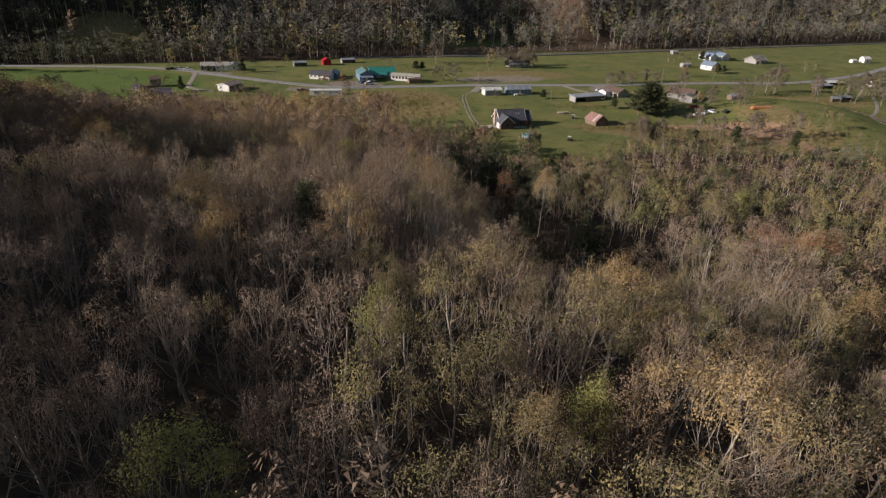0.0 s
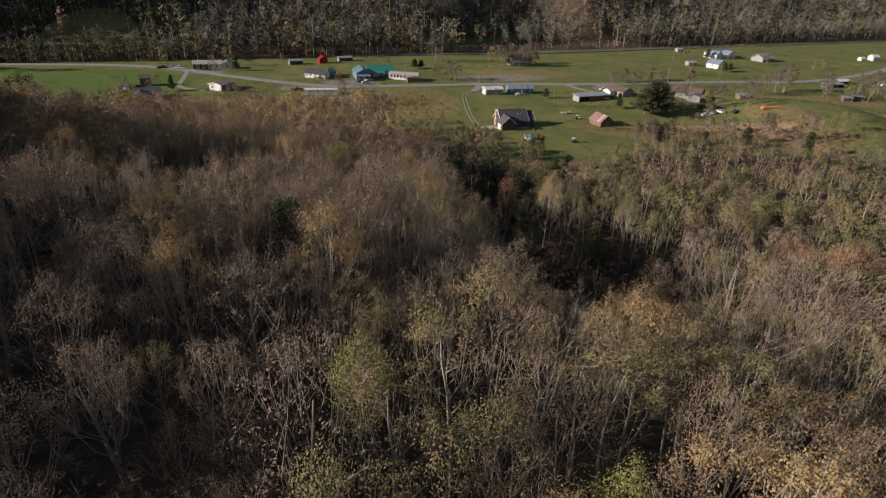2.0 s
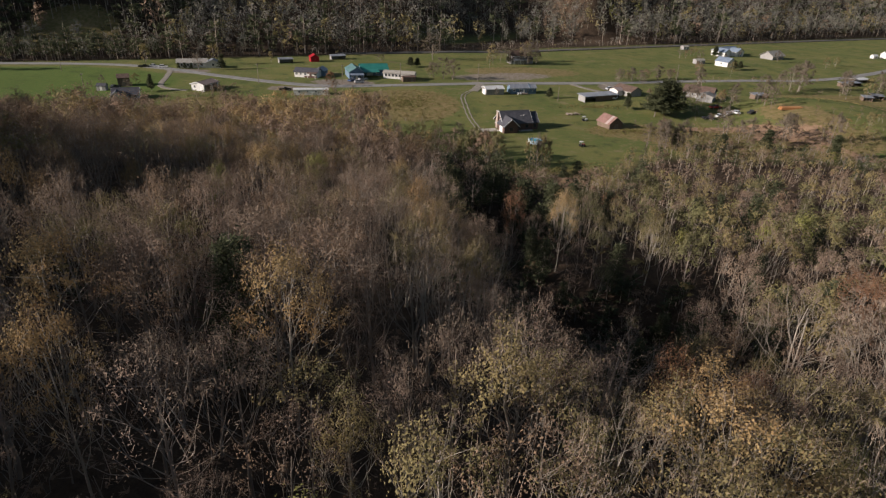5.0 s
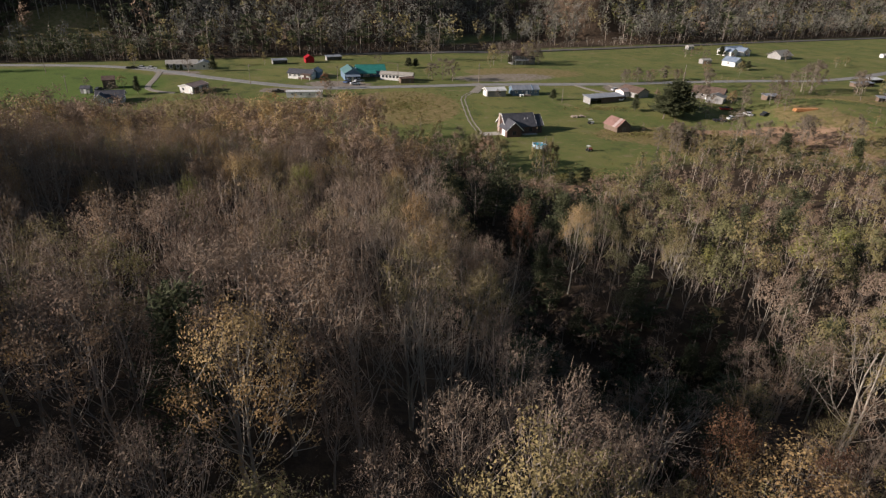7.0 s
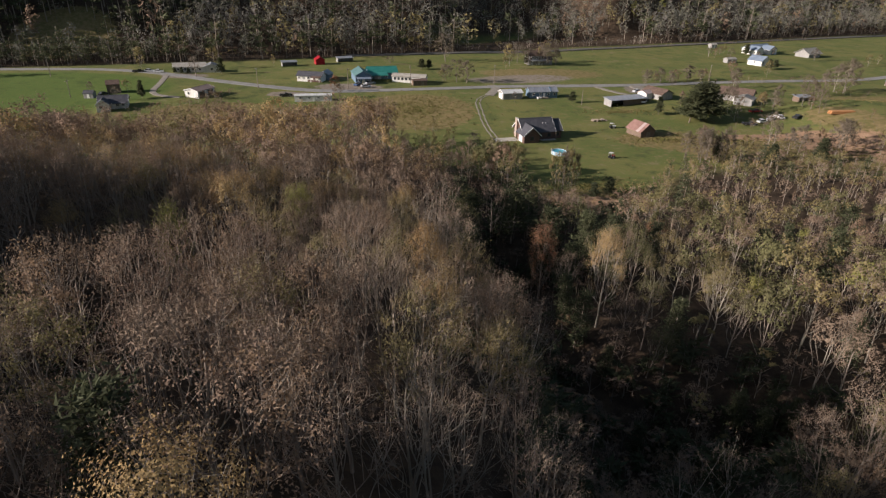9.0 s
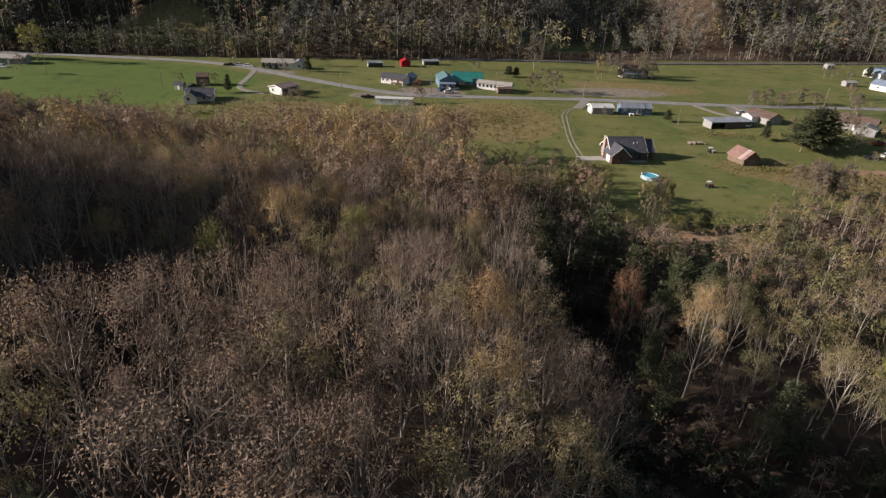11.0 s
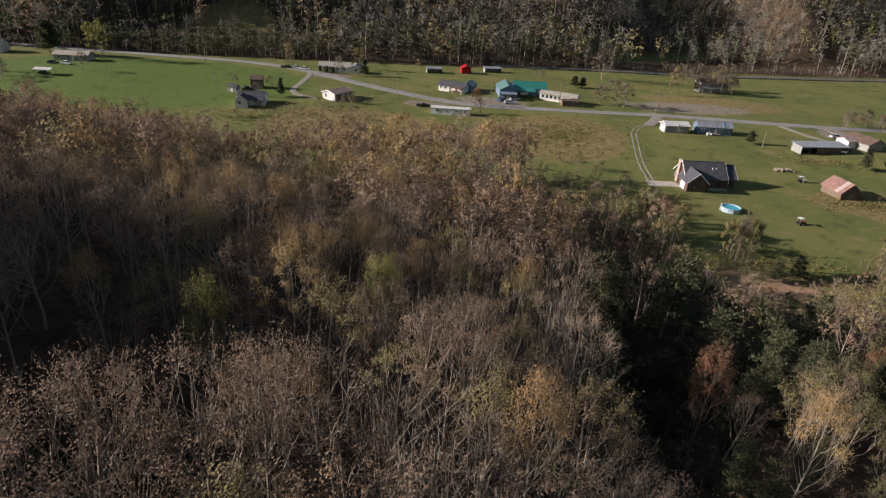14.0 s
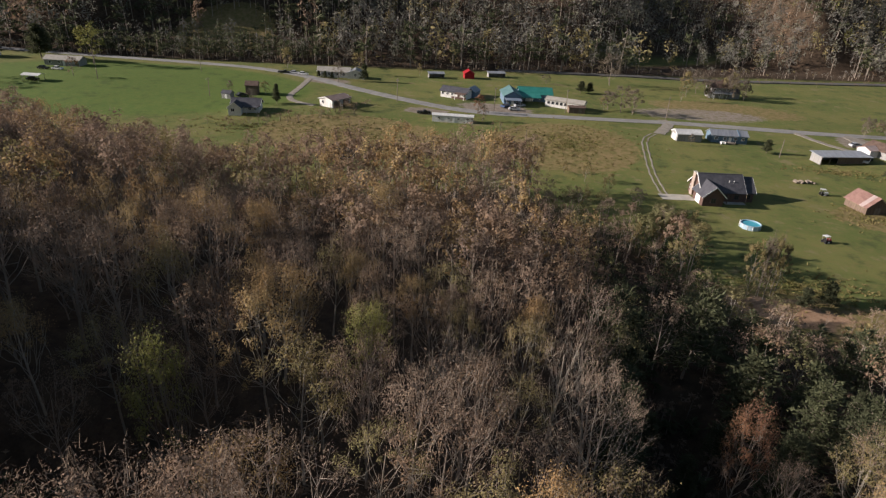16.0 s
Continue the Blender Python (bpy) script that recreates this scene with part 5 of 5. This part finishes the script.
for x, y, t_, c, pk in ((-44, 302, 20, "black", True), (-12.5, 321.5, 12, "white", False), (-16.5, 326, 70, "blue", True), (-11, 329, 30, "silver", False), (103.5, 296.5, 60, "white", True), (105.5, 300, 75, "black", False), (108, 317, 20, "silver", False), (139, 268, 15, "white", False), (143.5, 270.5, 40, "silver", False), (133, 266, -10, "black", True), (147, 271, 95, "white", False), (143, 281, 10, "red", True), (-112, 351.5, 5, "white", False), (-116.5, 352, 0, "silver", False), (-121, 351, 10, "black", True), (-198, 291, 12, "black", False), (-206, 313, 5, "white", False), (-212, 312, 8, "black", False), (-115, 300, 60, "black", False), (152, 268, 40, "black", True)):
    vehicle(x, y, t_, PAINT[c], f"{c} {'pickup truck' if pk else 'car'} parked on worn ground", 5.2 if pk else 4.4, pk)

for x, y, h in ((-179, 303, 9.5), (-154, 337, 9), (45.5, 331.5, 9), (7, 326, 9), (76, 292, 6), (-92, 343, 9.5), (-58, 316, 9), (-20, 318, 9), (150, 338, 9.5), (-126, 296, 7)):
    po = base_of("utility_pole", x, y, 70, "grey wooden utility pole with a crossarm", "pole", "poles along the lane", 0.5)
    part("pole", cyl(0, 0, 0, 0.15, h + 0.5, 8, 0.1), WOOD, po)
    part("crossarm", box(0, 0, h - 0.3, 2.2, 0.12, 0.14), WOOD, po)
    for k in (-0.95, -0.4, 0.4, 0.95):
        part("insulator", cyl(k, 0, h - 0.16, 0.05, 0.16, 6), GREYWALL, po)

lp = base_of("lumber_stack", 166, 264.5, 4, "stack of orange-brown lumber on the mound's flank", "lumber")
for k in range(3):
    for j in range(4):
        part("plank", box(0.2 * (k - 1) + 0.3 * (j % 2), -0.9 + 0.6 * j, 0.35 * k - 0.1, 9.5, 0.5, 0.28), ORANGE, lp)
wp = base_of("log_pile", 77, 270.5, 15, "low pile of old logs on the lawn", "logs")
for k in range(9):
    m = pose(-2.6 + 0.65 * k, 0.3 * math.sin(k * 2.1), 0.22 + 0.25 * (k % 2), 90, 0, 20 * math.sin(k))
    bm_ = bmesh.new()
    bmesh.ops.create_cone(bm_, cap_ends=True, segments=9, radius1=0.28, radius2=0.24, depth=1.8, matrix=m)
    part("log", bm_, WOOD, wp)
for x, y, t_, c in ((68, 225.5, 30, "red"), (79.5, 261.5, 10, "white")):
    mo = base_of("garden_tractor", x, y, t_, f"small {c} garden tractor standing on grass", "tractor", "garden tractors")
    part("hood", box(0.55, 0, 0.45, 1.1, 0.7, 0.5, 0.08), PAINT[c], mo)
    part("chassis", box(0, 0, 0.3, 2.2, 0.6, 0.2, 0.03), RUBBER, mo)
    part("seat", box(-0.6, 0, 0.65, 0.55, 0.55, 0.5, 0.1), RUBBER, mo)
    part("mower_deck", box(0, 0, 0.12, 0.9, 1.3, 0.18, 0.04), PAINT["white"], mo)
    part("canopy", box(-0.5, 0, 1.75, 1.4, 1.2, 0.06, 0.02), PAINT["white"], mo)
    posts(mo, [(-1.0, -0.5), (-1.0, 0.5), (0.05, -0.5), (0.05, 0.5)], 1.4, 0.05, CHROME, 0.35)
    for sx_, r in ((-0.7, 0.42), (0.75, 0.28)):
        for sy_ in (-0.5, 0.5):
            bm_ = bmesh.new()
            bmesh.ops.create_cone(bm_, cap_ends=True, segments=12, radius1=r, radius2=r, depth=0.25, matrix=pose(sx_, sy_, r, 90))
            part("wheel", bm_, RUBBER, mo)
fs = base_of("lawn_bench_set", 60.5, 302, 10, "weathered garden table with two benches", "garden table")
part("tabletop", box(0, 0, 0.7, 1.8, 0.8, 0.06), TRIM, fs)
for s in (-1, 1):
    part("bench", box(0, 0.8 * s, 0.4, 1.8, 0.3, 0.05), TRIM, fs)
    part("leg", box(0.7 * s, 0, -0.1, 0.1, 1.8, 0.82), TRIM, fs)

# pond in the rough meadow
bm = bmesh.new()
bmesh.ops.create_circle(bm, cap_ends=True, segments=28, radius=1.0, matrix=pose(-58, 252, z_at(-58, 252) + 0.12, 0, 0, 20) @ Matrix.Diagonal((4.5, 9, 1, 1)))
me = bpy.data.meshes.new("pond")
bm.to_mesh(me)
bm.free()
me.materials.append(POND)
tagged(new("pond", me), "small dark pond behind bare trees", "pond", kind="structure")

# ---- single trees and shrubs in the valley ----
YARD = [
    ("olive", 42.2, 190.5, 12.5, 0.5), ("pale", 43.8, 191.2, 13.5, 0.4), ("olive", 45.4, 191.6, 13, 0.5), ("pale", 46.8, 192.6, 13.0, 0.36), ("pale", 44.6, 192.2, 13.5, 0.42), ("olive", 47.8, 193.4, 11.5, 0.5),
    ("pine", 117, 272, 15, 1.9), ("pine", 111, 269, 12, 1.6), ("pine", 103, 279, 7.5, 0.8), ("bare", 118, 336, 6.5, 1.0), ("pine", 73, 296, 4.8, 1.2), ("bare", 49, 295.5, 4.2, 0.9),
    ("olive", 61, 384, 12, 1.1), ("olive", 57, 372, 9, 0.9), ("bare", 71, 386, 11, 1.2), ("bare", 80, 388, 12, 1.2), ("bare", 87, 399, 12, 1.1), ("bare", 67, 396, 12, 1.1),
    ("bare", 29, 337, 12, 1.25), ("bare", 33, 335, 10, 1.4), ("bare", 27, 398, 16, 1.3), ("bare", 24, 340, 9, 1.4), ("olive", 22, 337, 6, 1.2), ("pine", 13, 371, 5.5, 1.5), ("pine", 17, 373, 5, 1.4), ("bare", -3, 385, 5, 1.5),
    ("pine", -98, 294, 7.5, 0.7), ("bare", -106, 291, 6.5, 1.1), ("olive", -108, 306, 5.5, 1.3), ("bare", -121, 303, 5, 1.0), ("lime", -204, 332, 17, 1.5), ("brown", -191, 304, 7.5, 1.3), ("pine", -232, 334, 15.5, 1.5),
    ("bare", -212, 284, 8, 1.5), ("bare", -206, 279, 7, 1.5), ("bare", -219, 290, 8, 1.4), ("olive", -90, 366, 11, 1.0), ("olive", -122, 358, 12, 1.1), ("pine", -83, 352, 8, 0.9), ("bare", -94, 349, 9, 0.9), ("olive", -62, 372, 7, 0.8),
    ("pine", -101, 350.5, 3.2, 1.3), ("pine", -104, 350.5, 3.0, 1.3), ("pine", -98, 351, 3.0, 1.3), ("bare", -72, 299, 3.5, 1.4), ("bare", -70, 294, 3, 1.5), ("rust", -25.5, 312, 7, 1.1), ("bare", -22, 300, 6, 1.3),
    ("pale", 206, 321, 17, 1.2), ("pale", 209, 324, 16, 1.2), ("pale", 203, 323, 14, 1.2), ("bare", 184, 314, 10, 1.1), ("bare", 190, 312, 11, 1.0), ("pale", 236, 297, 15, 1.0), ("pale", 246, 292, 14, 0.9), ("bare", 228, 318, 12, 1.2), ("bare", 262, 322, 12, 1.2), ("bare", 272, 330, 13, 1.2),
    ("brown", 176, 367, 8, 1.3), ("pine", 206, 384, 6, 1.4), ("pine", 212, 388, 5, 1.4), ("pine", 222, 440, 7, 1.3), ("olive", 190, 358, 9, 0.9), ("bare", 255, 420, 7, 1.4), ("olive", 275, 400, 7, 1.5), ("olive", 288, 410, 6, 1.6),
    ("bare", 94, 221, 10, 0.8), ("pale", 97, 224, 10.5, 0.7), ("bare", 100, 222, 10, 0.8), ("pale", 104, 226, 11, 0.7), ("bare", 90, 224, 9, 0.8), ("olive", 108, 222, 9, 1.0), ("pale", 126, 240, 13, 0.8), ("pale", 122, 231, 12, 0.8), ("bare", 141, 228, 13, 1.0), ("pale", 148, 236, 11, 0.9), ("bare", 158, 225, 12, 1.0), ("pine", 112, 215, 8, 1.2), ("pine", 132, 222, 8, 1.2), ("pine", 150, 212, 9, 1.1),
    ("bare", 128, 342, 7, 1.6), ("brown", 136, 346, 7, 1.6), ("bare", 144, 347, 7.5, 1.6), ("brown", 152, 350, 7, 1.6), ("bare", 131, 334, 6, 1.5), ("bare", 160, 330, 9, 1.2), ("pale", 152, 318, 11, 1.0), ("bare", 138, 292, 9, 1.0), ("pale", 132, 282, 10, 0.9), ("rust", 150, 290, 6, 1.2),
    ("olive", 14, 250, 6, 1.3), ("olive", 20, 242, 6, 1.2), ("olive", 8, 256, 4, 1.5), ("bare", 26, 232, 7, 1.0), ("young", 24, 203, 10.5, 1.1), ("young", 28, 206, 11, 1.0), ("brown", 31, 201, 11, 1.2), ("olive", 33, 207, 10.5, 1.0), ("young", 29, 213, 9.5, 1.1), ("olive", 34, 200, 11, 1.2), ("pale", 30, 209, 11, 0.9), ("pine", 52, 190, 4.5, 1.2), ("pine", 57, 193, 5, 1.1),
]
for kind, x, y, h, s in YARD:
    plant(kind, x, y, h, s, near=False)

# bare trees about the yards, the dirt strip and the right-hand pasture
for cx, cy, rx, ry, n, lo, hi in ((140, 284, 26, 17, 18, 6, 11), (138, 230, 40, 8, 7, 8, 12), (97, 223, 9, 3, 5, 9, 12), (142, 344, 26, 7, 10, 5, 8), (250, 316, 32, 16, 12, 8, 14), (80, 393, 14, 9, 7, 8, 13), (225, 436, 40, 22, 8, 4, 8)):
    for _ in range(n):
        x, y = cx + rng.uniform(-1, 1) * rx, cy + rng.uniform(-1, 1) * ry
        kind = pick({"bare": 5, "brown": 2, "pale": 1.5, "olive": 1.2, "pine": 0.7})
        plant(kind, x, y, rng.uniform(lo, hi) * (0.7 if kind == "pine" else 1), rng.uniform(0.65, 1.05), near=False)

# low brush along banks, ditches and the wood's edge
brush = {k: Thicket(k, SHRUB[k]) for k in ("bare", "olive", "brown", "gold")}
for x in np.arange(-190, 190, 1.9):
    for _ in range(3):
        xx, yy = x + rng.normal(0, 2), float(wood_edge(x)) + rng.normal(-3, 7)
        if 30 < xx < 66 and yy > 184 or rng.random() < 0.35:
            continue
        brush[pick({"olive": 3, "bare": 3, "brown": 3, "gold": 0.6})].add(xx, yy, rng.uniform(1.2, 4.5), 1.5)
for (x0, y0), (x1, y1), n in (((-104, 262), (-72, 288), 90), ((-72, 288), (-66, 305), 34), ((-74, 300), (-60, 270), 40), ((120, 262), (150, 268), 26), ((125, 214), (185, 206), 60), ((196, 318), (232, 310), 20), ((160, 205), (190, 215), 30), ((60, 426), (340, 534), 110), ((-30, 300), (0, 286), 14), ((152, 340), (240, 352), 40)):
    for k in range(n):
        f = rng.random()
        brush[pick({"olive": 2, "bare": 4, "brown": 2})].add(x0 + (x1 - x0) * f + rng.normal(0, 2.2), y0 + (y1 - y0) * f + rng.normal(0, 2.2), rng.uniform(0.8, 3.2), 1.7)
for x, y in scatter(96, 188, 206, 256, 4.3):
    if rng.random() < 0.75 and math.hypot(x - 133, (y - 250) * 3) > 14:
        brush[pick({"olive": 2.5, "bare": 4, "brown": 4, "gold": 0.4})].add(x, y, rng.uniform(1.2, 4.2), 1.6)
for k, tk in brush.items():
    tk.done(KINDS[k][0].replace("_tree", "_brush"), "low tangled brush along banks and wood edges: " + KINDS[k][1].split(" with")[0])

# grass tufts and dead stalks in the rough meadow, on banks and round the barn
tuft = Shape()
DRY = leafy("dry_grass", (0.20, 0.165, 0.07), (0.28, 0.22, 0.10), (0.17, 0.16, 0.055))
for cx, cy, rx, ry, n in ((8, 282, 24, 26, 900), (-60, 270, 30, 20, 500), (94, 247, 20, 10, 420), (92, 283, 16, 4, 200), (55, 199, 24, 10, 350), (150, 228, 40, 14, 500), (120, 246, 30, 6, 250), (-95, 266, 30, 12, 250), (200, 285, 40, 16, 250)):
    a, r = rng.uniform(0, 6.28, n), np.abs(rng.normal(0, 0.62, n)) ** 0.8
    x, y = cx + rx * r * np.cos(a), cy + ry * r * np.sin(a)
    z = land(x, y)
    for _ in range(4):
        p = np.column_stack([x, y, z]) + rng.normal(0, 0.25, (n, 3)) * (1, 1, 0)
        d = np.column_stack([rng.normal(0, 0.3, n), rng.normal(0, 0.3, n), rng.uniform(0.2, 0.55, n)])
        tuft.blades(p, d, 0.3, rng, 0)
v, t_, m_ = tuft.arrays()
tagged(new("dry_grass", mesh_of("dry_grass", v, t_, [DRY], m_)), "tufts of dry yellow grass on rough ground", "grass", kind="stuff")
